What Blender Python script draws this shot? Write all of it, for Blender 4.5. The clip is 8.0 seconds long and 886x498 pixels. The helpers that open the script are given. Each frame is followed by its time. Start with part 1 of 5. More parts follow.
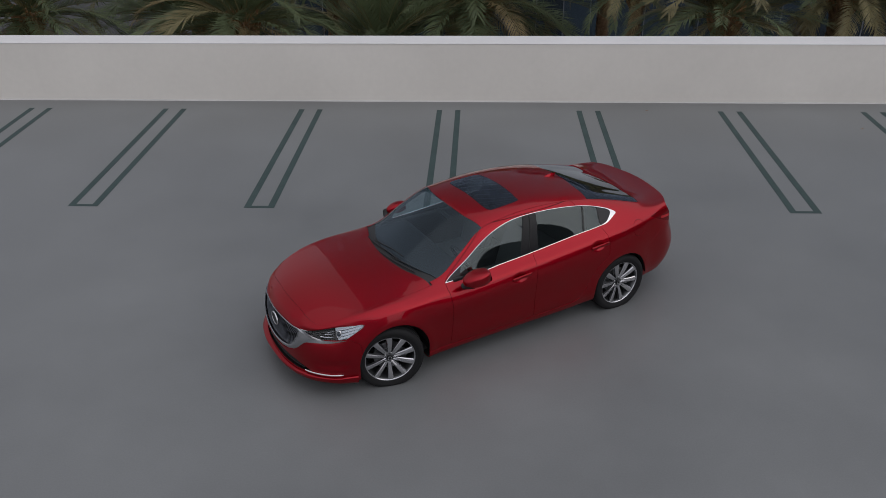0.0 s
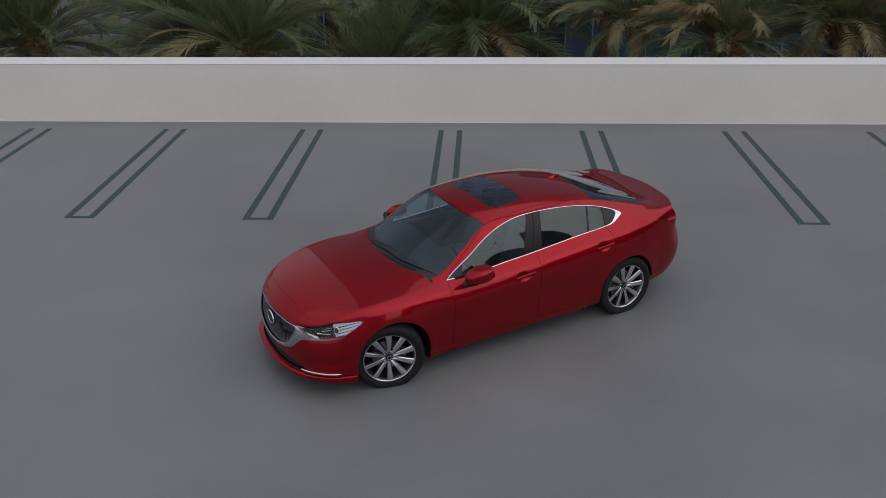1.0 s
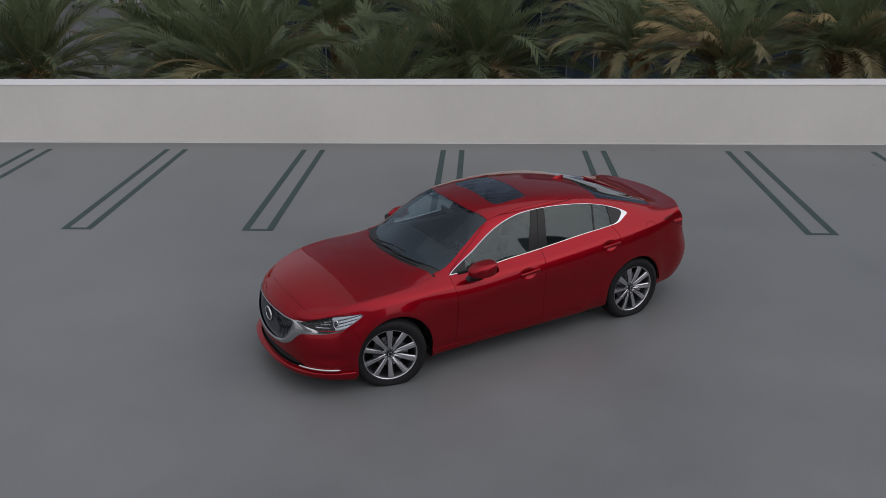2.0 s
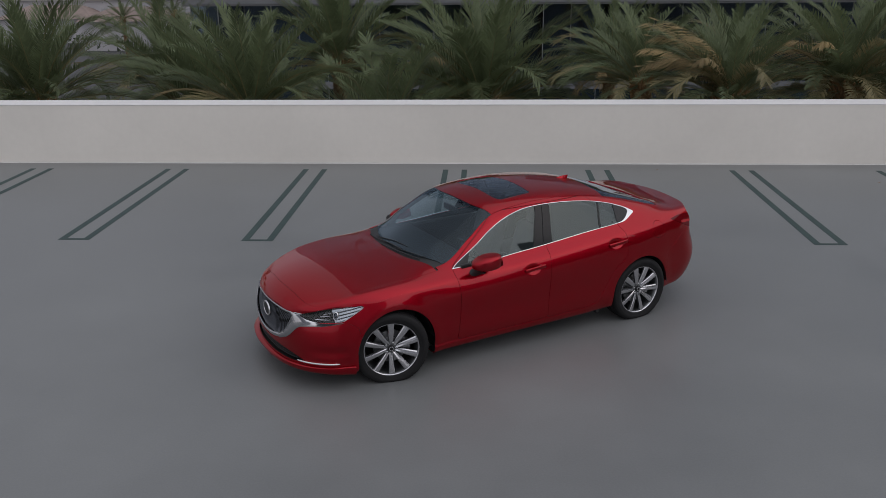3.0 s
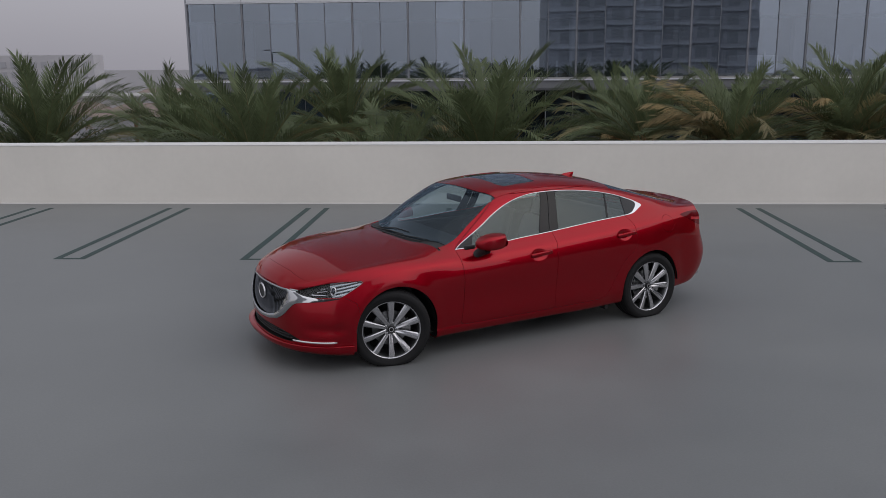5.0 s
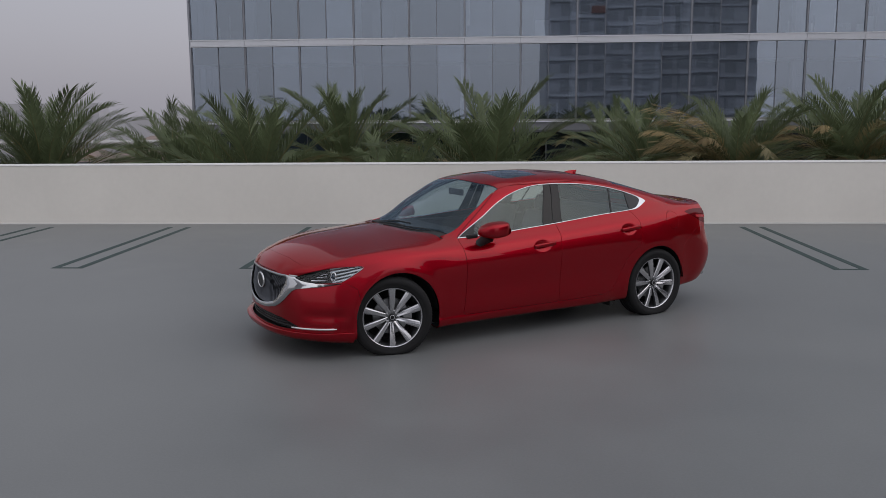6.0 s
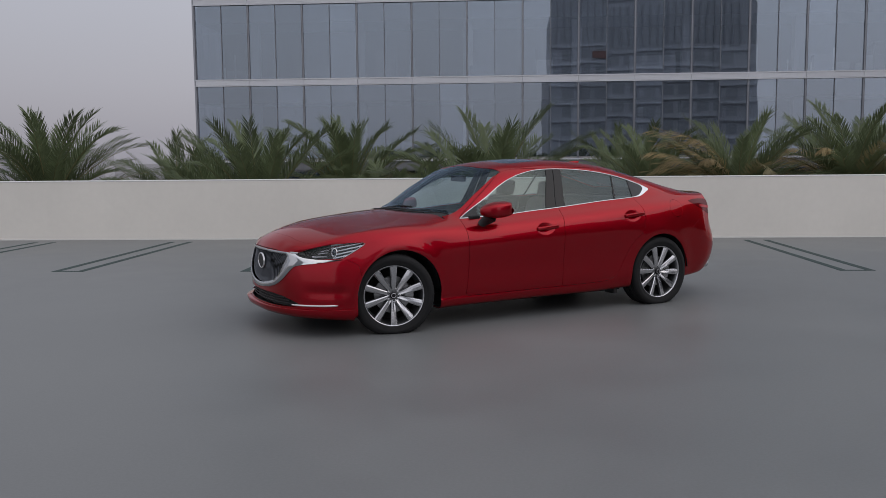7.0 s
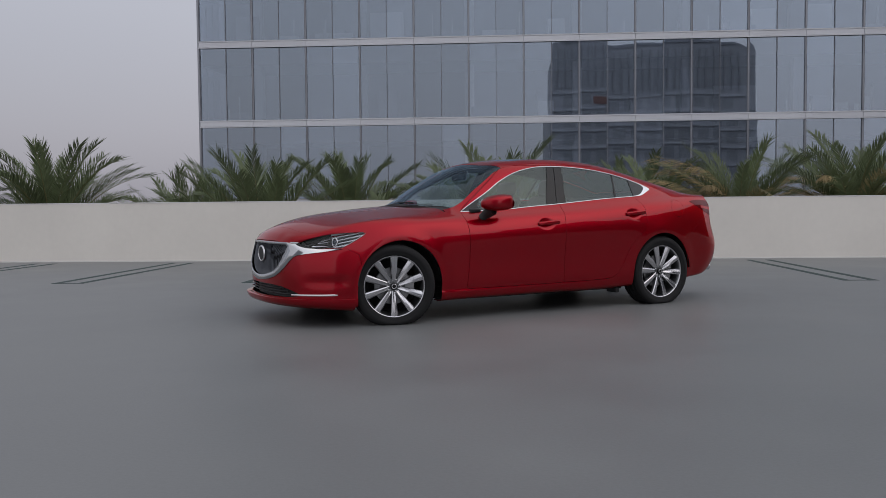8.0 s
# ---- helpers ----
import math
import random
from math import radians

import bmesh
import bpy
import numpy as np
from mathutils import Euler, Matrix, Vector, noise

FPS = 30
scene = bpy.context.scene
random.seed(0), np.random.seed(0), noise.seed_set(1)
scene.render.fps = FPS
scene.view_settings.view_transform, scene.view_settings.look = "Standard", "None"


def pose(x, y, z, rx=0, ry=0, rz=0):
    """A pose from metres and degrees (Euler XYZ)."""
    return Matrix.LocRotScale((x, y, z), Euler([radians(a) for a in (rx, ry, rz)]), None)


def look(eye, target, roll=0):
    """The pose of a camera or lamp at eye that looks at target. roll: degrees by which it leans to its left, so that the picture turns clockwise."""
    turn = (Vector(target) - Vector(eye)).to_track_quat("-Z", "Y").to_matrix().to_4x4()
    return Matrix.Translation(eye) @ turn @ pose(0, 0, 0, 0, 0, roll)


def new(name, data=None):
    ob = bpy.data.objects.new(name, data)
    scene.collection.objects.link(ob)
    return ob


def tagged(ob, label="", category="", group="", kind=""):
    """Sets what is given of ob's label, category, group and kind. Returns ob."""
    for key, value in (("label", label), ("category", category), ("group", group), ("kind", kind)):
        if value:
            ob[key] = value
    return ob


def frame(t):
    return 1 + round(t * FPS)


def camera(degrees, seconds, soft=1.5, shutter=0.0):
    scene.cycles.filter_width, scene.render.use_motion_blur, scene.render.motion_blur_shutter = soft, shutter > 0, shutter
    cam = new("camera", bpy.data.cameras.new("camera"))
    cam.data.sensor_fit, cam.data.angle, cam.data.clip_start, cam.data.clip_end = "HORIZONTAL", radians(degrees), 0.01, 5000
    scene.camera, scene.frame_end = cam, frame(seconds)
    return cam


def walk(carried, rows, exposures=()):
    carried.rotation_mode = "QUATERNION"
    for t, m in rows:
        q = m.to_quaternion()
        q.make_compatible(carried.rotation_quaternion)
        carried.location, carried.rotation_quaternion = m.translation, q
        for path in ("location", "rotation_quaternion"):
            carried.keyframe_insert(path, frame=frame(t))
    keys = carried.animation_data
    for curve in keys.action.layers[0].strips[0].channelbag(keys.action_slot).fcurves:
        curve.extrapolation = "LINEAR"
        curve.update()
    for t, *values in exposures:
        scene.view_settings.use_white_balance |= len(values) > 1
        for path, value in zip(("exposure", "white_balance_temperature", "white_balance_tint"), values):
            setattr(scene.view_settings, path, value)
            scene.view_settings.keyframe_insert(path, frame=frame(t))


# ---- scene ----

# ---- camera and its walk: straight down, tilting up ----
cam = camera(54.9, 8.0, soft=0.5)
PATH = [
    (0.0, (0.333, 0.326, 5.220), (0.251, 2.081, 4.265), -0.60),
    (0.5, (0.330, 0.320, 4.946), (0.246, 2.101, 4.040), -0.60),
    (1.0, (0.335, 0.300, 4.663), (0.247, 2.107, 3.810), -0.60),
    (1.5, (0.330, 0.274, 4.389), (0.240, 2.105, 3.589), -0.58),
    (3.0, (0.305, 0.250, 3.582), (0.208, 2.142, 2.940), -0.52),
    (3.5, (0.306, 0.240, 3.320), (0.207, 2.150, 2.732), -0.50),
    (4.0, (0.312, 0.232, 3.047), (0.210, 2.157, 2.514), -0.50),
    (4.5, (0.314, 0.225, 2.772), (0.208, 2.165, 2.294), -0.50),
    (6.0, (0.294, 0.245, 1.975), (0.184, 2.217, 1.665), -0.45),
    (6.5, (0.295, 0.243, 1.700), (0.182, 2.223, 1.443), -0.50),
    (7.0, (0.298, 0.236, 1.412), (0.181, 2.222, 1.208), -0.52),
    (7.5, (0.300, 0.235, 1.147), (0.181, 2.226, 0.996), -0.54),
    (8.0, (0.308, 0.228, 0.959), (0.186, 2.222, 0.863), -0.54),
]
walk(cam, [(t, look(e, a, r)) for t, e, a, r in PATH], [(0.0, -.07), (3.0, -.05), (6.0, -.02), (8.0, .02)])

# ---- world: a grey overcast sky, and one wide soft sun behind the cloud ----
world = bpy.data.worlds.new("overcast")
scene.world = world
world.use_nodes = True
wt = world.node_tree
wn, wl = wt.nodes, wt.links
SUN_EL, SUN_AZ = radians(38), radians(112)
sky = wn.new("ShaderNodeTexSky")
sky.sky_type, sky.sun_disc, sky.sun_elevation, sky.sun_rotation = "NISHITA", False, SUN_EL, SUN_AZ
sky.air_density, sky.dust_density = 1.5, 4.0
place, split = wn.new("ShaderNodeTexCoord"), wn.new("ShaderNodeSeparateXYZ")
wl.new(place.outputs["Generated"], split.inputs[0])
ramp = wn.new("ShaderNodeValToRGB")
ramp.color_ramp.elements[0].position, ramp.color_ramp.elements[0].color = 0.0, (.330, .322, .366, 1)
ramp.color_ramp.elements[1].position, ramp.color_ramp.elements[1].color = 1.0, (.50, .51, .56, 1)
mid = ramp.color_ramp.elements.new(0.22)
mid.color = (.46, .465, .53, 1)
low_mid = ramp.color_ramp.elements.new(0.09)
low_mid.color = (.398, .392, .450, 1)
wl.new(split.outputs["Z"], ramp.inputs[0])
cloud = wn.new("ShaderNodeTexNoise")
cloud.inputs["Scale"].default_value, cloud.inputs["Detail"].default_value = 1.6, 3.0
wl.new(place.outputs["Generated"], cloud.inputs["Vector"])
soft_cloud = wn.new("ShaderNodeMapRange")
soft_cloud.inputs["To Min"].default_value, soft_cloud.inputs["To Max"].default_value = .90, 1.10
wl.new(cloud.outputs[0], soft_cloud.inputs["Value"])
grey = wn.new("ShaderNodeVectorMath")
grey.operation = "SCALE"
wl.new(ramp.outputs[0], grey.inputs[0]), wl.new(soft_cloud.outputs[0], grey.inputs["Scale"])
# the cloud is brighter round the hidden sun
to_sun = wn.new("ShaderNodeVectorMath")
to_sun.operation, to_sun.inputs[1].default_value = "DOT_PRODUCT", (.68, -.22, .70)
wl.new(place.outputs["Generated"], to_sun.inputs[0])
glow = wn.new("ShaderNodeMapRange")
glow.interpolation_type = "SMOOTHSTEP"
glow.inputs["From Min"].default_value, glow.inputs["From Max"].default_value = .35, 1.0
glow.inputs["To Min"].default_value, glow.inputs["To Max"].default_value = 1.0, 1.65
wl.new(to_sun.outputs["Value"], glow.inputs["Value"])
bright = wn.new("ShaderNodeVectorMath")
bright.operation = "SCALE"
wl.new(grey.outputs[0], bright.inputs[0]), wl.new(glow.outputs[0], bright.inputs["Scale"])
# and thinner to the east than to the west
east, shift = wn.new("ShaderNodeMapRange"), wn.new("ShaderNodeVectorMath")
east.inputs["From Min"].default_value, east.inputs["From Max"].default_value = -1.0, 1.0
east.inputs["To Min"].default_value, east.inputs["To Max"].default_value = .84, 1.20
shift.operation = "SCALE"
wl.new(split.outputs["X"], east.inputs["Value"])
wl.new(bright.outputs[0], shift.inputs[0]), wl.new(east.outputs[0], shift.inputs["Scale"])
veil, clear = wn["Background"], wn.new("ShaderNodeBackground")
veil.inputs[1].default_value, clear.inputs[1].default_value = 1.0, 0.012
wl.new(shift.outputs[0], veil.inputs[0]), wl.new(sky.outputs[0], clear.inputs[0])
both_skies = wn.new("ShaderNodeAddShader")
wl.new(veil.outputs[0], both_skies.inputs[0]), wl.new(clear.outputs[0], both_skies.inputs[1])
wl.new(both_skies.outputs[0], wn["World Output"].inputs[0])
sun = new("sun", bpy.data.lights.new("sun", "SUN"))
sun.data.energy, sun.data.angle, sun.data.color = 0.75, radians(172), (1.0, .97, .94)
sun.matrix_world = look((24, -38, 46), (0, 8, 0))

# ---- materials ----
def material(name, colour, rough=.5, metal=0.0, coat=0.0, grain=0.0, scale=20.0, spots=0.0, spot_scale=1.2, relief=0.0, relief_scale=120.0,
             tone=0.0, rough_vary=0.0, ior=1.5, coat_rough=.03, coords="Object", spec=.5, coat_ior=1.5, edge=None):
    """A surface with fine grain, broad stains, relief and a tone of its own for each object."""
    m = bpy.data.materials.new(name)
    m.use_nodes = True
    nt = m.node_tree
    nn, ln = nt.nodes, nt.links
    b = nn["Principled BSDF"]
    b.inputs["Base Color"].default_value = (*colour, 1)
    b.inputs["Roughness"].default_value, b.inputs["Metallic"].default_value = rough, metal
    b.inputs["Coat Weight"].default_value, b.inputs["Coat Roughness"].default_value = coat, coat_rough
    b.inputs["IOR"].default_value, b.inputs["Specular IOR Level"].default_value = ior, spec
    b.inputs["Coat IOR"].default_value = coat_ior
    if edge:
        b.inputs["Specular Tint"].default_value = (*edge, 1)
    tc = nn.new("ShaderNodeTexCoord")
    value = None

    def noise_of(sc, detail):
        n = nn.new("ShaderNodeTexNoise")
        n.inputs["Scale"].default_value, n.inputs["Detail"].default_value, n.inputs["Roughness"].default_value = sc, detail, .6
        ln.new(tc.outputs[coords], n.inputs["Vector"])
        return n.outputs[0]

    def span(src, lo, hi):
        r = nn.new("ShaderNodeMapRange")
        r.inputs["From Min"].default_value, r.inputs["From Max"].default_value = .25, .75
        r.inputs["To Min"].default_value, r.inputs["To Max"].default_value = lo, hi
        ln.new(src, r.inputs["Value"])
        return r.outputs[0]

    def times(a, c):
        if a is None:
            return c
        x = nn.new("ShaderNodeMath")
        x.operation = "MULTIPLY"
        ln.new(a, x.inputs[0]), ln.new(c, x.inputs[1])
        return x.outputs[0]

    if grain:
        value = times(value, span(noise_of(scale, 5), 1 - grain, 1 + grain))
    if spots:
        wide = noise_of(spot_scale, 4)
        value = times(value, span(wide, 1 - spots, 1 + spots))
        if rough_vary:
            ln.new(span(wide, rough - rough_vary, rough + rough_vary), b.inputs["Roughness"])
    if tone:
        info, r = nn.new("ShaderNodeObjectInfo"), nn.new("ShaderNodeMapRange")
        r.inputs["To Min"].default_value, r.inputs["To Max"].default_value = 1 - tone, 1 + tone
        ln.new(info.outputs["Random"], r.inputs["Value"])
        value = times(value, r.outputs[0])
    if value is not None:
        sc = nn.new("ShaderNodeVectorMath")
        sc.operation = "SCALE"
        sc.inputs[0].default_value = colour
        ln.new(value, sc.inputs["Scale"]), ln.new(sc.outputs[0], b.inputs["Base Color"])
    if relief:
        bp = nn.new("ShaderNodeBump")
        bp.inputs["Strength"].default_value, bp.inputs["Distance"].default_value = relief, .004
        ln.new(noise_of(relief_scale, 3), bp.inputs["Height"]), ln.new(bp.outputs[0], b.inputs["Normal"])
    return m


def mirror_share(nn, ln, head_on):
    """How much a sheet of glass mirrors: head_on looking straight at it, all of it at grazing."""
    lw, power, mul = nn.new("ShaderNodeLayerWeight"), nn.new("ShaderNodeMath"), nn.new("ShaderNodeMath")
    lw.inputs["Blend"].default_value = .5
    power.operation, power.inputs[1].default_value = "POWER", 5.0
    mul.operation, mul.inputs[1].default_value, mul.inputs[2].default_value = "MULTIPLY_ADD", 1 - head_on, head_on
    ln.new(lw.outputs["Facing"], power.inputs[0]), ln.new(power.outputs[0], mul.inputs[0])
    return mul.outputs[0]


def clear_glass(name, tint, gloss=(1.0, 1.0, 1.0), rough=0.0, head_on=.08):
    """Thin sheet glass: what is behind it, tinted, under a mirror that grows towards grazing."""
    m = bpy.data.materials.new(name)
    m.use_nodes = True
    nt = m.node_tree
    nn, ln = nt.nodes, nt.links
    nn.remove(nn["Principled BSDF"])
    see, shine, mix = nn.new("ShaderNodeBsdfTransparent"), nn.new("ShaderNodeBsdfGlossy"), nn.new("ShaderNodeMixShader")
    see.inputs[0].default_value = (*tint, 1)
    shine.inputs[0].default_value = (*gloss, 1)
    shine.inputs["Roughness"].default_value = rough
    ln.new(mirror_share(nn, ln, head_on), mix.inputs[0]), ln.new(see.outputs[0], mix.inputs[1]), ln.new(shine.outputs[0], mix.inputs[2])
    ln.new(mix.outputs[0], nn["Material Output"].inputs[0])
    return m


DECK = material("deck_coating", (.164, .1695, .170), .46, grain=.06, scale=60, spots=.17, spot_scale=.42, relief=.12, relief_scale=70, rough_vary=.10)
WALL_PAINT = material("wall_paint", (.752, .720, .664), .8, grain=.02, scale=9, spots=.06, spot_scale=.45, relief=.15, relief_scale=45)
CANT = material("sealant_strip", (.50, .49, .475), .8, grain=.05, scale=20, spots=.1, spot_scale=1.0)
COPING = material("coping_paint", (.69, .68, .67), .7, grain=.03, scale=14, spots=.05, spot_scale=.7, relief=.1)
STRIPE = material("stripe_paint", (.044, .068, .066), .75, spec=.25, grain=.12, scale=40, spots=.16, spot_scale=3.0, relief=.1)
PAINT = material("red_paint", (.295, .0003, .0085), .35, metal=.86, coat=1.0, grain=.06, scale=900, coat_rough=.006, spec=.0, coat_ior=1.335, edge=(1.0, .01, .04))
CHROME = material("chrome", (.66, .66, .67), .07, metal=1.0, grain=.01)
CHROME_SATIN = material("satin_chrome", (.46, .465, .48), .12, metal=1.0, grain=.02)
BLACK_PLASTIC = material("black_plastic", (.018, .018, .019), .55, grain=.12, scale=220, relief=.15, relief_scale=500)
GLOSS_BLACK = material("gloss_black", (.012, .012, .013), .22, grain=.02, spec=.3)
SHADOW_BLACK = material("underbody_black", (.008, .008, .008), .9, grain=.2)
RUBBER = material("tyre_rubber", (.010, .010, .0107), .75, grain=.15, scale=120, relief=.2, relief_scale=300, spec=.3)
ALLOY = material("machined_alloy", (.56, .56, .58), .22, metal=1.0, grain=.05, scale=200)
ALLOY_GREY = material("grey_alloy", (.16, .165, .17), .38, metal=.85, grain=.05)
STEEL = material("brake_steel", (.38, .38, .39), .35, metal=1.0, grain=.1, scale=90)
SEAT_CLOTH = material("grey_leather", (.095, .096, .093), .6, grain=.08, scale=60, relief=.2)
CABIN_DARK = material("cabin_plastic", (.036, .0365, .038), .65, grain=.1, scale=90, relief=.1, spec=.2)
GRILLE_BAR = material("grille_bar", (.105, .112, .130), .48, metal=.35, grain=.05)
GLASS = clear_glass("tinted_glass", (.66, .735, .72), gloss=(.88, 1.0, 1.0), head_on=.068)
SCREEN = clear_glass("windscreen_glass", (.50, .60, .66), gloss=(.74, .89, 1.0), head_on=.055)
GLASS_REAR = clear_glass("privacy_glass", (.61, .68, .67), gloss=(.88, 1.0, 1.0), head_on=.068)
DARK_GLASS = clear_glass("dark_glass", (.10, .12, .14), gloss=(.86, .95, 1.08), head_on=.085)
LENS = clear_glass("lamp_lens", (.90, .92, .94), head_on=.032)
TAIL_RED = material("red_lens", (.115, .0015, .004), .08, coat=.12, spec=.1, grain=.05, scale=40)
LAMP_CHROME = material("lamp_chrome", (.40, .41, .43), .14, metal=1.0, grain=.05, scale=80)
LAMP_GREY = material("lamp_reflector", (.25, .255, .27), .28, metal=.85, grain=.05, scale=60)
TAIL_BRIGHT = material("tail_strip", (.42, .010, .016), .25, coat=.12, grain=.05)
STREET = material("asphalt", (.06, .06, .062), .85, grain=.2, scale=3, spots=.2, spot_scale=.05, relief=.2, relief_scale=8)
CONCRETE = material("concrete", (.36, .35, .34), .85, grain=.06, scale=6, spots=.1, spot_scale=.3, relief=.15, relief_scale=30)
TOWER_STONE = material("tower_cladding", (.72, .72, .74), .6, grain=.05, scale=1.5, spots=.08, spot_scale=.1)
BLOCK_STONE = material("block_cladding", (.12, .125, .135), .6, grain=.05, scale=1.5, spots=.08, spot_scale=.1)
TOWER_GLASS = material("tower_glass", (.55, .555, .57), .4, grain=.05)
SIGN_ORANGE = material("orange_panel", (0.413, 0.230, 0.190), .6, grain=.1, scale=1.0)
ROOM_WHITE = material("room_white", (.62, .62, .60), .8, grain=.03, scale=2, tone=.1)
ROOM_GREY = material("room_grey", (.20, .20, .21), .8, grain=.08, scale=2, spots=.15, spot_scale=.3, tone=.35)
BLOCK_GLASS = material("block_glass", (.100, .105, .116), .6, grain=.05)
LEDGE_GREY = material("ledge_grey", (.17, .175, .185), .7, grain=.05, scale=3, spots=.1, spot_scale=.3)
BAND = material("band_aluminium", (.64, .65, .69), .5, metal=0, grain=.03, scale=2, spots=.05, spot_scale=.15, tone=.05)
MULLION_DARK = material("dark_mullion", (.20, .205, .23), .5, metal=.3, grain=.05)
MULLION_LIGHT = material("light_mullion", (.30, .31, .34), .4, metal=.6, grain=.05)
# near-black, the shade of unlit rooms put into the colour
UNLIT_CORE = material("facade_core", (.012, .013, .016), .9, grain=.3, scale=.6)
# plaster and panes of far buildings, paled in the colour to stand for haze
HAZED_WALL = material("pale_plaster", (.46, .45, .47), .9, grain=.03, scale=.5, spots=.05, spot_scale=.08)
HAZED_PANE = material("pale_pane", (.36, .36, .385), .5, grain=.05, scale=.5)
ROOF_TILE = material("roof_tile", (.22, .17, .15), .85, grain=.15, scale=2, spots=.15, spot_scale=.4)
TREE_LEAF = material("tree_leaf", (.055, .075, .045), .8, grain=.25, scale=2, tone=.2)
TRUNK = material("palm_trunk", (.22, .135, .075), .9, grain=.35, scale=14, spots=.3, spot_scale=2.0, relief=.6, relief_scale=30)
BOOT = material("leaf_base", (.26, .15, .07), .85, grain=.35, scale=20, spots=.25, spot_scale=4, relief=.4, relief_scale=60)
FROND = material("frond_green", (.142, .176, .090), .48, grain=.22, scale=5, spots=.25, spot_scale=.7, tone=.20, spec=.3)
FROND_OLD = material("frond_olive", (.250, .218, .112), .50, grain=.25, scale=5, spots=.3, spot_scale=.8, tone=.22, spec=.3)
FROND_DRY = material("frond_dry", (.315, .240, .118), .7, grain=.25, scale=6, spots=.3, spot_scale=.9, tone=.2)
STALK = material("frond_stalk", (.17, .15, .06), .6, grain=.2, scale=8)
POLE_METAL = material("pole_metal", (.10, .10, .105), .5, metal=.5, grain=.08)


def facade_glass(name, tint, head_on):
    """Coated sheet glass: part mirror at every angle, faintly warped, over a dim room; a little different pane by pane."""
    m = bpy.data.materials.new(name)
    m.use_nodes = True
    nn, ln = m.node_tree.nodes, m.node_tree.links
    nn.remove(nn["Principled BSDF"])
    see, shine, mix = nn.new("ShaderNodeBsdfTransparent"), nn.new("ShaderNodeBsdfGlossy"), nn.new("ShaderNodeMixShader")
    shine.inputs[0].default_value, shine.inputs["Roughness"].default_value = (.76, .87, 1.0, 1), .010
    info, tc = nn.new("ShaderNodeObjectInfo"), nn.new("ShaderNodeTexCoord")
    shade, far, at, wave, bend = (nn.new("ShaderNode" + k) for k in ("MapRange", "Math", "VectorMath", "TexNoise", "Bump"))
    shade.inputs["To Min"].default_value, shade.inputs["To Max"].default_value = .70, 1.15
    ln.new(info.outputs["Random"], shade.inputs["Value"])
    tone = nn.new("ShaderNodeVectorMath")
    tone.operation, tone.inputs[0].default_value = "SCALE", tint
    ln.new(shade.outputs[0], tone.inputs["Scale"]), ln.new(tone.outputs[0], see.inputs[0])
    far.operation, far.inputs[1].default_value = "MULTIPLY", 60.0
    at.operation = "ADD"
    ln.new(info.outputs["Random"], far.inputs[0])
    ln.new(tc.outputs["Object"], at.inputs[0]), ln.new(far.outputs[0], at.inputs[1])
    wave.inputs["Scale"].default_value, wave.inputs["Detail"].default_value = .45, 1.0
    ln.new(at.outputs[0], wave.inputs["Vector"])
    bend.inputs["Strength"].default_value, bend.inputs["Distance"].default_value = 1.0, .0024
    ln.new(wave.outputs[0], bend.inputs["Height"]), ln.new(bend.outputs[0], shine.inputs["Normal"])
    ln.new(mirror_share(nn, ln, head_on), mix.inputs[0])
    ln.new(see.outputs[0], mix.inputs[1]), ln.new(shine.outputs[0], mix.inputs[2]), ln.new(mix.outputs[0], nn["Material Output"].inputs[0])
    return m


def leafy(m, share=.36):
    """Lets part of the light through a leaf."""
    nn, ln = m.node_tree.nodes, m.node_tree.links
    b, thin, mix = nn["Principled BSDF"], nn.new("ShaderNodeBsdfTranslucent"), nn.new("ShaderNodeMixShader")
    ln.new(b.inputs["Base Color"].links[0].from_socket, thin.inputs[0])
    mix.inputs[0].default_value = share
    ln.new(b.outputs[0], mix.inputs[1]), ln.new(thin.outputs[0], mix.inputs[2]), ln.new(mix.outputs[0], nn["Material Output"].inputs[0])


for leaf in (FROND, FROND_OLD, FROND_DRY):
    leafy(leaf)
FACADE_GLASS = facade_glass("facade_glass", (.64, .66, .70), .245)
PODIUM_GLASS = facade_glass("podium_glass", (.55, .63, .68), .13)


# ---- building helpers ----
def add_box(bm, x0, x1, y0, y1, z0, z1, bevel=0.0):
    made = bmesh.ops.create_cube(bm, size=1, matrix=pose((x0 + x1) / 2, (y0 + y1) / 2, (z0 + z1) / 2) @ Matrix.Diagonal((x1 - x0, y1 - y0, z1 - z0, 1)))
    if bevel:
        edges = list({e for v in made["verts"] for e in v.link_edges})
        bmesh.ops.bevel(bm, geom=edges, offset=bevel, segments=2, affect="EDGES", profile=.5)


def mesh_of(name, bm, m, smooth=False):
    me = bpy.data.meshes.new(name)
    bm.to_mesh(me)
    bm.free()
    me.materials.append(m)
    if smooth:
        me.polygons.foreach_set("use_smooth", [True] * len(me.polygons))
    return me


def part(name, bm, m, parent=None, label="", smooth=False):
    """One mesh object of a bmesh, under a thing or a part."""
    ob = new(name, mesh_of(name, bm, m, smooth))
    ob.parent = parent
    if label:
        tagged(ob, label)
    return ob


def block(name, x0, x1, y0, y1, z0, z1, m, parent=None, bevel=0.0, label=""):
    bm = bmesh.new()
    add_box(bm, x0, x1, y0, y1, z0, z1, bevel)
    return part(name, bm, m, parent, label)


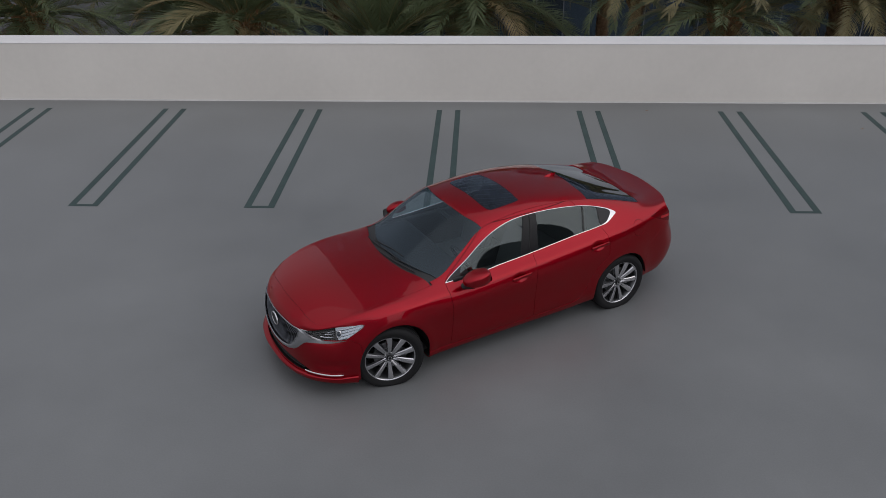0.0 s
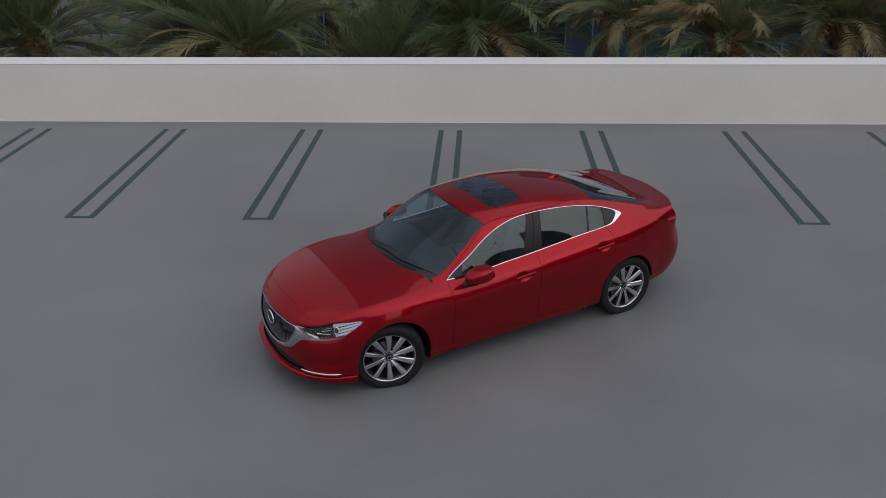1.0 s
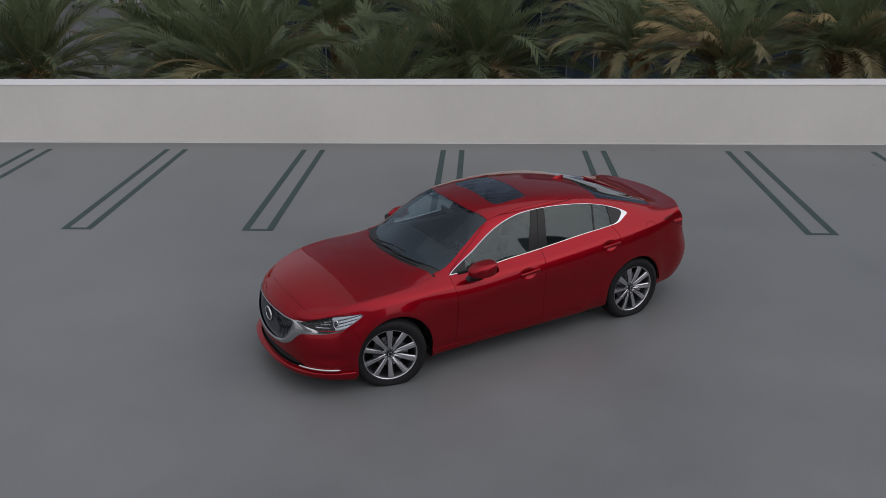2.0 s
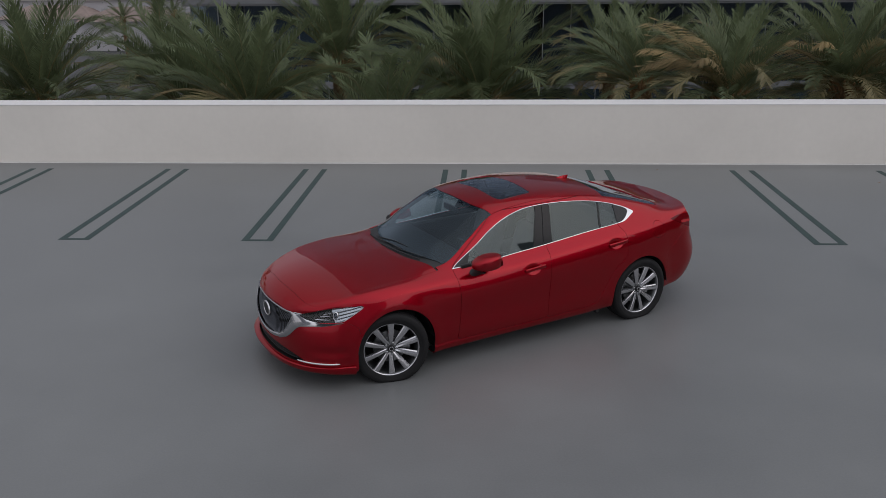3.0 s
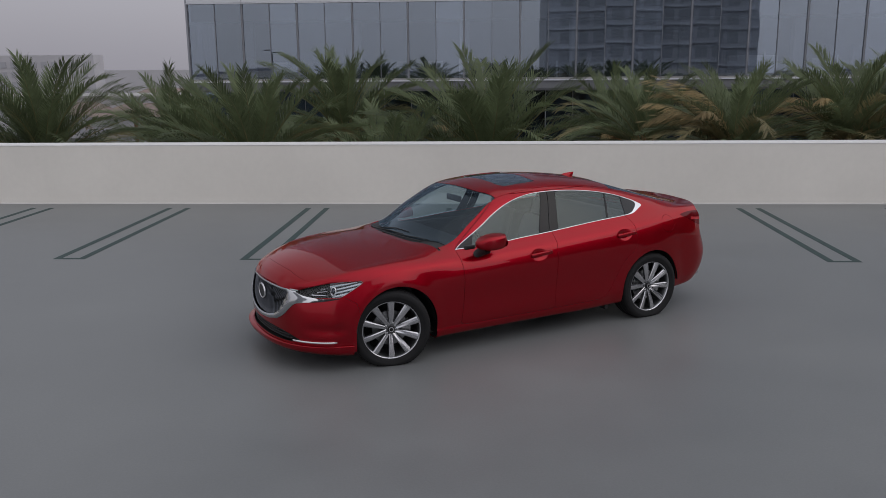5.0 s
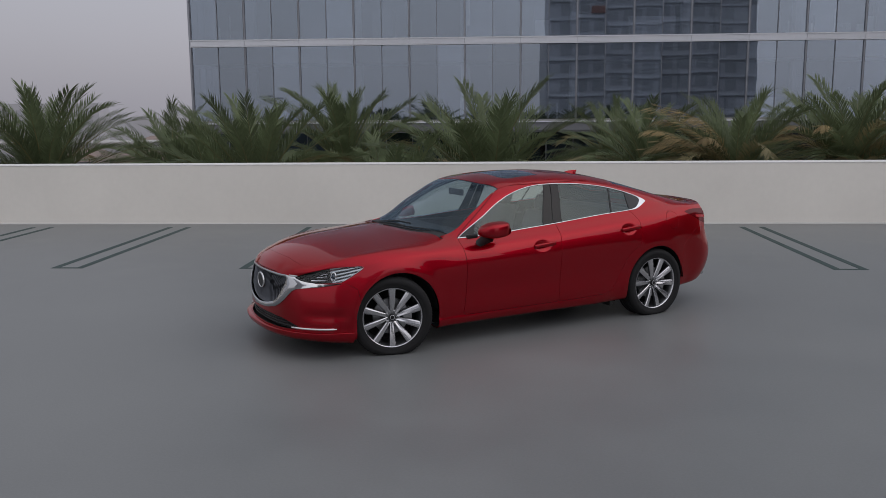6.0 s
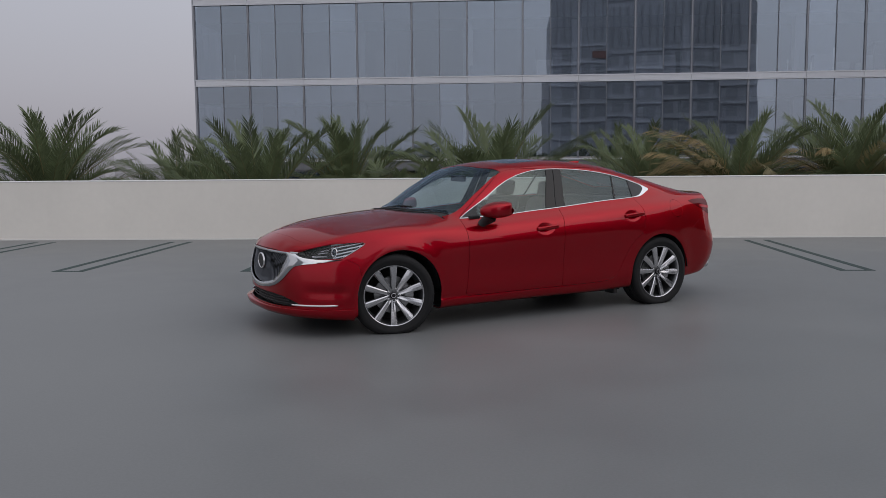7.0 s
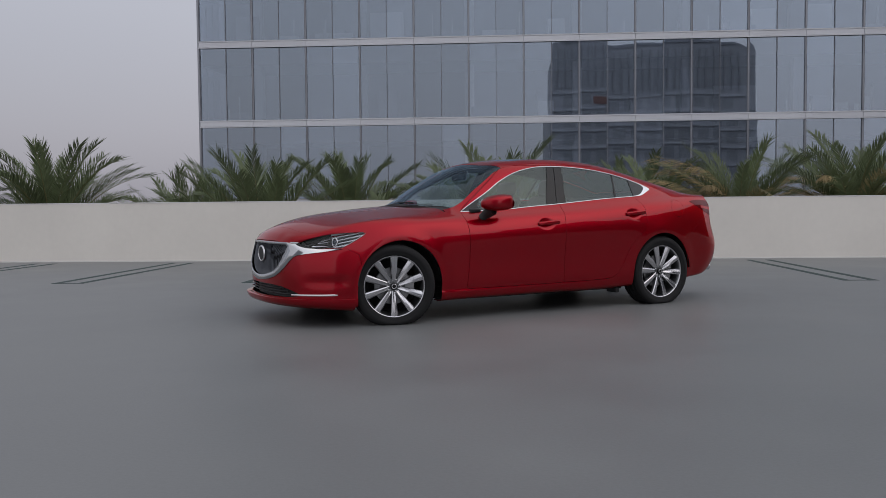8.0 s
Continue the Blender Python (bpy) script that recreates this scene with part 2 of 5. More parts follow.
def lathe(profile, n=48, m=Matrix(), bm=None, closed=False):
    """A ring of profile points (radius, along) turned about the local y axis."""
    bm = bm or bmesh.new()
    rings = []
    for k in range(n):
        a = 2 * math.pi * k / n
        rings.append([bm.verts.new(m @ Vector((r * math.cos(a), y, r * math.sin(a)))) for r, y in profile])
    for k in range(n):
        a, b = rings[k], rings[(k + 1) % n]
        for i in range(len(profile) - 1 + int(closed)):
            j = (i + 1) % len(profile)
            bm.faces.new((a[i], b[i], b[j], a[j]))
    return bm


def tube(points, radius, sides=8, bm=None, taper=None):
    """A round bar along points."""
    bm = bm or bmesh.new()
    pts = [Vector(p) for p in points]
    rings = []
    for i, p in enumerate(pts):
        way = (pts[min(i + 1, len(pts) - 1)] - pts[max(i - 1, 0)]).normalized()
        side = way.cross(Vector((0, 0, 1)) if abs(way.z) < .95 else Vector((1, 0, 0))).normalized()
        up = side.cross(way)
        r = radius if taper is None else radius * taper[i]
        rings.append([bm.verts.new(p + (side * math.cos(a) + up * math.sin(a)) * r) for a in (2 * math.pi * k / sides for k in range(sides))])
    for a, b in zip(rings, rings[1:]):
        for k in range(sides):
            bm.faces.new((a[k], b[k], b[(k + 1) % sides], a[(k + 1) % sides]))
    bm.faces.new(rings[0][::-1]), bm.faces.new(rings[-1])
    return bm


# ---- the roof deck and its parapet ----
STREET_Z = -11.0
bm = bmesh.new()
bmesh.ops.create_grid(bm, x_segments=8, y_segments=8, size=1500, matrix=pose(0, 400, STREET_Z))
tagged(part("ground", bm, STREET), "grey asphalt street level far below the deck", kind="structure")
WALL_Y, WALL_BACK, WALL_TOP, DECK_Z = 15.665, 16.20, 1.112, .016
tagged(block("floor", -46, 46, -40, WALL_BACK, STREET_Z, DECK_Z, DECK), "smooth grey coated concrete roof deck", kind="structure")


def parapet(name, x0, x1, y0, y1):
    w = block(name, x0, x1, y0, y1, 0, WALL_TOP - .016, WALL_PAINT)
    tagged(w, "off-white painted parapet wall with a pale coping", kind="structure")
    block("coping", x0 - .003, x1 + .003, y0 - .006, y1 + .006, WALL_TOP - .016, WALL_TOP, COPING, w, .004)
    return w


north = parapet("wall_north", -46, 46, WALL_Y, WALL_BACK)
bm = bmesh.new()
for k in range(92):       # cant strip, in lengths
    x = -46 + k
    vs = [bm.verts.new(v) for v in ((x, WALL_Y - .028, .017), (x + 1.0, WALL_Y - .028, .017), (x + 1.0, WALL_Y - .002, .036), (x, WALL_Y - .002, .036))]
    bm.faces.new(vs)
tagged(part("cant_strip", bm, CANT, north), "pale sealant strip along the foot of the wall")
parapet("wall_south", -46, 46, -40, -39.5)
parapet("wall_west", -46, -45.5, -39.5, WALL_Y)
parapet("wall_east", 45.5, 46, -39.5, WALL_Y)

# painted double bay lines, open towards the wall
bm = bmesh.new()
W, LW, Y0, Y1 = .43, .095, 11.035, 15.185
for x0, x1, y0, y1 in ((0, LW, Y0, Y1), (W - LW, W, Y0, Y1), (LW, W - LW, Y0, Y0 + .062)):
    n = 14
    for k in range(n):
        a, b = y0 + (y1 - y0) * k / n, y0 + (y1 - y0) * (k + 1) / n
        if y1 - y0 < 1 and k:
            break
        if y1 - y0 < 1:
            b = y1
        vs = [bm.verts.new((x, y, .0035)) for x, y in ((x0, a), (x1, a), (x1, b), (x0, b))]
        bm.faces.new(vs)
bmesh.ops.remove_doubles(bm, verts=bm.verts, dist=.0005)
ext = bmesh.ops.extrude_face_region(bm, geom=bm.faces[:])
bmesh.ops.translate(bm, vec=(0, 0, -.003), verts=[v for v in ext["geom"] if isinstance(v, bmesh.types.BMVert)])
line_mesh = mesh_of("parking_line", bm, STRIPE)
for k in range(-5, 7):
    ob = new("parking_line", line_mesh)
    ob.location = (-.445 + 2.528 * k, 0, DECK_Z)
    tagged(ob, "faded dark green double parking line on the grey deck", "parking line", "bay lines along the wall")

# small leaf scraps and stains on the deck
rng = random.Random(4)
for x, y in ((6.85, 14.35), (3.35, 15.2)):
    bm = bmesh.new()
    bmesh.ops.create_icosphere(bm, subdivisions=1, radius=.026, matrix=pose(x, y, DECK_Z + .006, 0, 0, rng.uniform(0, 180)) @ Matrix.Diagonal((1.5, .5, .12, 1)))
    tagged(part("dry_leaf", bm, TRUNK), "small dry brown leaf lying on the deck", "leaf", "leaves on the deck")


# ---- the glass office building across the street ----
office = tagged(new("office_building"), "tall office building with a flat glass curtain wall", "building")
FX0, FX1, FY, BAY = -19.62, 49.7, 57.5, 3.65
FLOORS = [1.45 + 5.33 * k for k in range(15)]
TOPZ = FLOORS[-1] + .25
NEAR_BAYS, NEAR_FLOORS = 13, 4
DEEP = 5.5          # depth of the rooms behind the glass
block("core", FX0 + .06, FX1, FY + DEEP, FY + 26, STREET_Z, TOPZ, UNLIT_CORE, office)
# solid dark block added in place of the dim upper rooms
block("upper_core", FX0 + .06, FX1, FY + .30, FY + DEEP - .005, FLOORS[NEAR_FLOORS], TOPZ, UNLIT_CORE, office)
pane_mesh = {}


def pane_of(w, h):
    key = (round(w, 3), round(h, 3))
    if key not in pane_mesh:
        bm = bmesh.new()
        add_box(bm, -w / 2, w / 2, -.012, .012, -h / 2, h / 2)
        pane_mesh[key] = mesh_of("window_pane", bm, FACADE_GLASS)
    return pane_mesh[key]


far_glass = bmesh.new()
bays = int((FX1 - FX0) / BAY)
for f in range(len(FLOORS) - 1):
    z0, z1 = FLOORS[f] + .24, FLOORS[f + 1] - .24
    for b in range(bays):
        for h in range(2):
            x = FX0 + BAY * b + BAY / 4 + h * BAY / 2
            if b < NEAR_BAYS and f < NEAR_FLOORS:
                ob = new("window_pane", pane_of(BAY / 2 - .03, z1 - z0))
                ob.parent = office
                ob.matrix_local = pose(x, FY + .03, (z0 + z1) / 2, rng.gauss(0, .10), 0, rng.gauss(0, .13))
            else:
                add_box(far_glass, x - BAY / 4 + .015, x + BAY / 4 - .015, FY + .018, FY + .042, z0, z1)
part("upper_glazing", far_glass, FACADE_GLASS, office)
bm = bmesh.new()
for s in (-1, 1):
    add_box(bm, s * .052 - .013, s * .052 + .013, -.06, .03, 0, 1)
major_mesh = mesh_of("mullion", bm, MULLION_DARK)
bm = bmesh.new()
add_box(bm, -.030, .030, -.045, .03, 0, 1)
rib_mesh = mesh_of("mullion_rib", bm, MULLION_LIGHT)
bm = bmesh.new()
add_box(bm, -.018, .018, -.05, .03, 0, 1)
minor_mesh = mesh_of("mullion", bm, MULLION_DARK)
for b in range(bays + 1):
    for h in range(2):
        x = FX0 + BAY * b + h * BAY / 2
        for me in ((major_mesh, rib_mesh) if h == 0 else (minor_mesh,)):
            ob = new(me.name, me)
            ob.parent = office
            ob.location, ob.scale = (x, FY, FLOORS[0]), (1, 1, TOPZ - FLOORS[0])
bm = bmesh.new()
add_box(bm, .012, BAY - .012, -.10, .05, -.155, .155)
band_mesh = mesh_of("band_panel", bm, BAND)
for z in FLOORS[1:]:
    for b in range(bays):
        ob = new("band_panel", band_mesh)
        ob.parent = office
        ob.location = (FX0 + BAY * b, FY - .02, z)
    for dz, name in ((.20, "band_rail"), (-.20, "band_rail")):
        block(name, FX0 - .02, FX1, FY - .14, FY + .05, z + dz - .035, z + dz + .035, BAND, office)
    block("band_backing", FX0, FX1, FY - .03, FY + .06, z - .235, z + .235, MULLION_DARK, office)
block("corner_post", FX0 - .10, FX0 + .02, FY - .10, FY + .12, FLOORS[0], TOPZ, MULLION_LIGHT, office)
# rooms behind the lower storeys: slabs, hung ceilings, columns, low cupboards and a few pale uprights
for f in range(NEAR_FLOORS + 1):
    z = FLOORS[f]
    block("floor_slab", FX0 + .08, FX1, FY + .065, FY + DEEP - .005, z - .22, z + .22, CONCRETE, office)
    if f == NEAR_FLOORS:
        continue
    block("ceiling_panel", FX0 + .10, FX1, FY + .45, FY + DEEP - .01, z + 4.05, z + 4.12, ROOM_WHITE, office)
    block("bulkhead", FX0 + .10, FX1, FY + .40, FY + .448, z + 4.00, z + 5.10, ROOM_GREY, office)
    block("back_wall", FX0 + 4.0, FX1, FY + DEEP - .12, FY + DEEP - .012, z + .23, z + 4.04, ROOM_GREY, office)
    for k in range(4):      # the end wall is glass as well
        y = FY + .13 + 1.34 * k
        block("end_pane", FX0 + .018, FX0 + .042, y, y + 1.30, z + .24, z + 5.08, FACADE_GLASS, office)
        block("end_mullion", FX0 - .02, FX0 + .05, y + 1.30, y + 1.34, z + .24, z + 5.08, MULLION_DARK, office)
    for b in range(0, NEAR_BAYS, 2):
        x = FX0 + BAY * (b + 1)
        block("column", x - .32, x + .32, FY + 1.3, FY + 1.94, z + .23, z + 3.99, ROOM_WHITE, office)
    for k in range(22):
        x, wd = FX0 + .6 + rng.random() * 46, rng.uniform(.9, 3.2)
        y, ht = FY + rng.uniform(.5, 2.6), rng.choice((.75, .8, 1.1, 1.3, 1.9))
        block("cupboard", x, x + wd, y, y + .5, z + .225, z + .225 + ht, rng.choice((ROOM_GREY, ROOM_GREY, ROOM_WHITE)), office, .01)
    for k in range(9):
        x = FX0 + 1.0 + rng.random() * 46
        block("upright", x, x + rng.uniform(.05, .12), FY + .28, FY + .34, z + .225, z + rng.uniform(1.0, 1.9), ROOM_WHITE, office)
# below the lowest ledge the front steps back under the floor
PY = FY + 1.6
block("ledge", FX0 - .1, FX1, FY - .12, FY + .062, FLOORS[0] + .02, FLOORS[0] + .11, BAND, office)
block("ledge_face", FX0 - .05, FX1, FY - .03, FY + .06, FLOORS[0] - .50, FLOORS[0] + .018, LEDGE_GREY, office)
block("soffit", FX0 - .04, FX1, FY + .064, PY + .3, FLOORS[0] - .62, FLOORS[0] - .24, ROOM_GREY, office)
block("podium_core", FX0 + .3, FX1, PY + 2.2, FY + DEEP - .01, STREET_Z, FLOORS[0] - .63, ROOM_GREY, office)
block("podium_band", FX0, FX1, PY - .20, PY + .05, -4.78, -4.56, LEDGE_GREY, office)
block("podium_band", FX0, FX1, PY - .14, PY + .05, -4.54, -4.30, LEDGE_GREY, office)
for z0, z1 in ((STREET_Z, -4.80), (-4.28, FLOORS[0] - .63)):
    for b in range(NEAR_BAYS + 3):
        for h in range(2):
            x = FX0 + BAY * b + h * BAY / 2
            block("podium_pane", x + .03, x + BAY / 2 - .03, PY + .01, PY + .034, z0, z1, PODIUM_GLASS, office)
            block("podium_mullion", x - .026, x + .026, PY - .05, PY + .05, z0, z1, MULLION_LIGHT if h else MULLION_DARK, office)

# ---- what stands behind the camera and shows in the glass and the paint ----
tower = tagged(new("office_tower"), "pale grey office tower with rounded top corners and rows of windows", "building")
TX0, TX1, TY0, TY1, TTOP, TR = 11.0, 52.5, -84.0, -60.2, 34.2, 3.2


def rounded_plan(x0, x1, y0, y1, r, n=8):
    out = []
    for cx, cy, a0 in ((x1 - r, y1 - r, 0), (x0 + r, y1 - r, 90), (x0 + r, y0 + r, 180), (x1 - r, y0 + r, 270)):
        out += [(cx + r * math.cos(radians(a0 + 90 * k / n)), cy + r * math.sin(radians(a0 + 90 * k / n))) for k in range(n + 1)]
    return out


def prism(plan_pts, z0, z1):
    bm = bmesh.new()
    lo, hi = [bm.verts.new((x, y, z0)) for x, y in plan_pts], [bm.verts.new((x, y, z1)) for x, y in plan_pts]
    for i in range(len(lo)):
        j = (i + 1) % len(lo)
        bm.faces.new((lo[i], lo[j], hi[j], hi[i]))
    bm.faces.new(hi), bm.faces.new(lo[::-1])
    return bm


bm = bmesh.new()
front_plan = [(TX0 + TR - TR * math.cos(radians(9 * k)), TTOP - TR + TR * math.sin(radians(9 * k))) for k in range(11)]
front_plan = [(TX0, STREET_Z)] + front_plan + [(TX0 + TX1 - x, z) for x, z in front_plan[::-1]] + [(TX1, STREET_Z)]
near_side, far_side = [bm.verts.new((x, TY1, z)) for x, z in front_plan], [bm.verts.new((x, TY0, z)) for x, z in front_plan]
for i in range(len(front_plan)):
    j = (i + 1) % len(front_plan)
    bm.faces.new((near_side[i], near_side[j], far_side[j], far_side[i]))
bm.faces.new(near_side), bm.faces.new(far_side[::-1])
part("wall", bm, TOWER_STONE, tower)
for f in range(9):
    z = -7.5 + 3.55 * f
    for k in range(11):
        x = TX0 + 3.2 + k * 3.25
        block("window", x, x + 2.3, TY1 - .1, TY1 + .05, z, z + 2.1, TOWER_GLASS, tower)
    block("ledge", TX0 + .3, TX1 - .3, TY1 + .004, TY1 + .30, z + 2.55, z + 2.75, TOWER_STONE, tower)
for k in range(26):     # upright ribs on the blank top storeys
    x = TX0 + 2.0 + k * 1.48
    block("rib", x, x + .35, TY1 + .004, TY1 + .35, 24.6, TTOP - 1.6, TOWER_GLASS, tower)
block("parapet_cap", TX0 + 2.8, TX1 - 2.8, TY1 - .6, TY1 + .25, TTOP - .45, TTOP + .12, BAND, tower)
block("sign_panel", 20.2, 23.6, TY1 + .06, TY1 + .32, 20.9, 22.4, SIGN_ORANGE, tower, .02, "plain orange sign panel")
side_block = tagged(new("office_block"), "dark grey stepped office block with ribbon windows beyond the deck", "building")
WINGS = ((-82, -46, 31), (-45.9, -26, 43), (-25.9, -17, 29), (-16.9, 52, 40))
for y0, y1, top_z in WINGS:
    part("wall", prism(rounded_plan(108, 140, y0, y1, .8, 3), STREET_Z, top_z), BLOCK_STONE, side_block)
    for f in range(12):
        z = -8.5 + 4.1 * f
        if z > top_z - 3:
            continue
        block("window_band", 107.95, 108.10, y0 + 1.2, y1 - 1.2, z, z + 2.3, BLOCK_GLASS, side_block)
low_block = tagged(new("apartment_building"), "low pale building beyond the far parapet", "building")
part("wall", prism(rounded_plan(-70, -12, -95, -70, .5, 2), STREET_Z, 1.2), HAZED_WALL, low_block)
for k in range(12):
    for z in (-8, -5, -2):
        x = -67 + 4.6 * k
        block("window", x, x + 2.4, -70.1, -69.95, z, z + 2.0, HAZED_PANE, low_block)
lamp_post = tagged(new("light_pole"), "dark metal twin-arm light pole standing on the deck", "lamp post")
lamp_post.location = (-25.0, 14.6, DECK_Z)
part("pole", tube([(0, 0, 0), (0, 0, 2), (0, 0, 4.1)], .06, 10), POLE_METAL, lamp_post, smooth=True)
block("base_plate", -.2, .2, -.2, .2, 0, .06, POLE_METAL, lamp_post, .01)
for s in (-1, 1):
    block("lamp_head", min(s * .1, s * 1.0), max(s * .1, s * 1.0), -.16, .16, 4.05, 4.15, POLE_METAL, lamp_post, .02)

# ---- the hazy distance on the open side: haze put into wall and pane colours ----
hotel = tagged(new("distant_building"), "high building with rows of windows, haze put into its pale colour", "building")
block("wall", -178, -121, 262, 269, STREET_Z, 6.5, HAZED_WALL, hotel)
for k in range(17):
    for f in range(5):
        x, z = -176 + 3.2 * k, -9.2 + 3.0 * f
        block("window", x, x + 1.7, 261.7, 262.1, z, z + 1.7, HAZED_PANE, hotel)
tagged(block("backdrop", -520, -40, 345, 347, STREET_Z, 1.6, HAZED_WALL), "pale strip for the far distance, haze put into its colour", kind="structure")
hall = tagged(new("low_hall"), "long low building with a flat roof, haze put into its pale colour", "building")
block("wall", -125, -46, 172, 190, STREET_Z, -3.4, HAZED_WALL, hall)
block("roof_edge", -125.6, -45.4, 171.5, 190.5, -3.4, -3.0, CONCRETE, hall)
for k in range(18):
    block("window", -122 + 4.2 * k, -119.8 + 4.2 * k, 171.85, 172.1, -7.2, -5.0, HAZED_PANE, hall)
for i, (x, y, w, h, r) in enumerate(((-62, 150, 16, 5, 2.2), (-84, 165, 18, 4.5, 2.4), (-50, 185, 14, 5.5, 2.2), (-74, 200, 24, 6, 2.6))):
    house = tagged(new("house"), "low pale house with a brown hipped roof", "house", "houses in the haze")
    house.location = (x, y, STREET_Z)
    block("wall", -w / 2, w / 2, 0, 10, 0, h, HAZED_WALL, house)
    bm = bmesh.new()
    vs = [bm.verts.new(v) for v in ((-w / 2 - .8, -.8, h), (w / 2 + .8, -.8, h), (w / 2 + .8, 10.8, h), (-w / 2 - .8, 10.8, h), (-w / 2 + 4, 5, h + r), (w / 2 - 4, 5, h + r))]
    for f in ((0, 1, 5, 4), (1, 2, 5), (2, 3, 4, 5), (3, 0, 4), (3, 2, 1, 0)):
        bm.faces.new([vs[k] for k in f])
    part("roof", bm, ROOF_TILE, house)
    for k in range(4):
        block("window", -w / 2 + 1.5 + k * (w - 3) / 4, -w / 2 + 2.9 + k * (w - 3) / 4, -.08, .05, 1.0, 2.6, HAZED_PANE, house)


# ---- date palms ----
def frond_mesh(name, length, droop, m, seed, pairs=60, lift=.42):
    """A feathered leaf along +x that rises and bends over, with two ranks of narrow leaflets."""
    r = random.Random(seed)
    bm = bmesh.new()
    n = 14
    spine, ways = [], []
    p, a = Vector((0, 0, 0)), 0.0
    sway = r.uniform(-.25, .25)
    for k in range(n + 1):
        s = k / n
        spine.append(p.copy())
        ang = -droop * (s ** 1.7)
        way = Vector((math.cos(ang), sway * s * .4, math.sin(ang))).normalized()
        ways.append(way)
        p = p + way * (length / n)
    prof = [max(.12, 1 - 1.0 * k / n) for k in range(n + 1)]
    tube(spine, .021, 4, bm, prof)
    for f in bm.faces:
        f.material_index = 1
    for side in (-1, 1):
        for k in range(pairs):
            s = .16 + .84 * (k + r.uniform(-.3, .3)) / pairs
            s = min(s, .995)
            i = min(int(s * n), n - 1)
            t = s * n - i
            o = spine[i].lerp(spine[i + 1], t)
            w = ways[i].lerp(ways[i + 1], t).normalized()
            out = Vector((0, 1, 0)) * side
            out = (out - w * out.dot(w)).normalized()
            up = w.cross(out) * (-side)
            up = up if up.z > 0 or abs(up.z) < .3 else -up
            fwd = math.radians(r.uniform(40, 49) - 14 * s)
            rise = math.radians(r.uniform(-4, 60) if r.random() < .22 else r.uniform(20, 36)) * (lift / .42)
            leaf = (w * math.cos(fwd) + (out * math.cos(rise) + up * math.sin(rise)) * math.sin(fwd)).normalized()
            ln = length * (.150 * math.sin(math.pi * min(1, .14 + s * .72)) ** .7 + .03) * r.uniform(.85, 1.12)
            wd = .0125 + .004 * (1 - s)
            across = leaf.cross(up).normalized() * wd
            sag = Vector((0, 0, -1)) * ln * r.uniform(.04, .16)
            mid = o + leaf * ln * .5
            tip = o + leaf * ln + sag
            a0, b0 = bm.verts.new(o - across * .5), bm.verts.new(o + across * .5)
            a1, b1 = bm.verts.new(mid - across), bm.verts.new(mid + across + up * wd * .5)
            c = bm.verts.new(tip)
            bm.faces.new((a0, b0, b1, a1)), bm.faces.new((a1, b1, c))
    me = mesh_of(name, bm, m)
    me.materials.append(STALK)
    return me


FRESH = [frond_mesh("frond", 3.0, d, FROND, 10 + i, lift=l) for i, (d, l) in enumerate(((.45, .5), (.7, .46), (.95, .42), (1.2, .38), (1.5, .34)))]
OLDER = [frond_mesh("frond", 3.0, d, FROND_OLD, 30 + i, lift=.3) for i, d in enumerate((1.0, 1.35, 1.7))]
DRY = [frond_mesh("dry_frond", 2.8, d, FROND_DRY, 40 + i, 44, .2) for i, d in enumerate((1.1, 1.6))]


LIMP = [frond_mesh("dry_frond", 3.0, d, FROND_DRY, 50 + i, 66, -.75) for i, d in enumerate((.9, 1.35))]


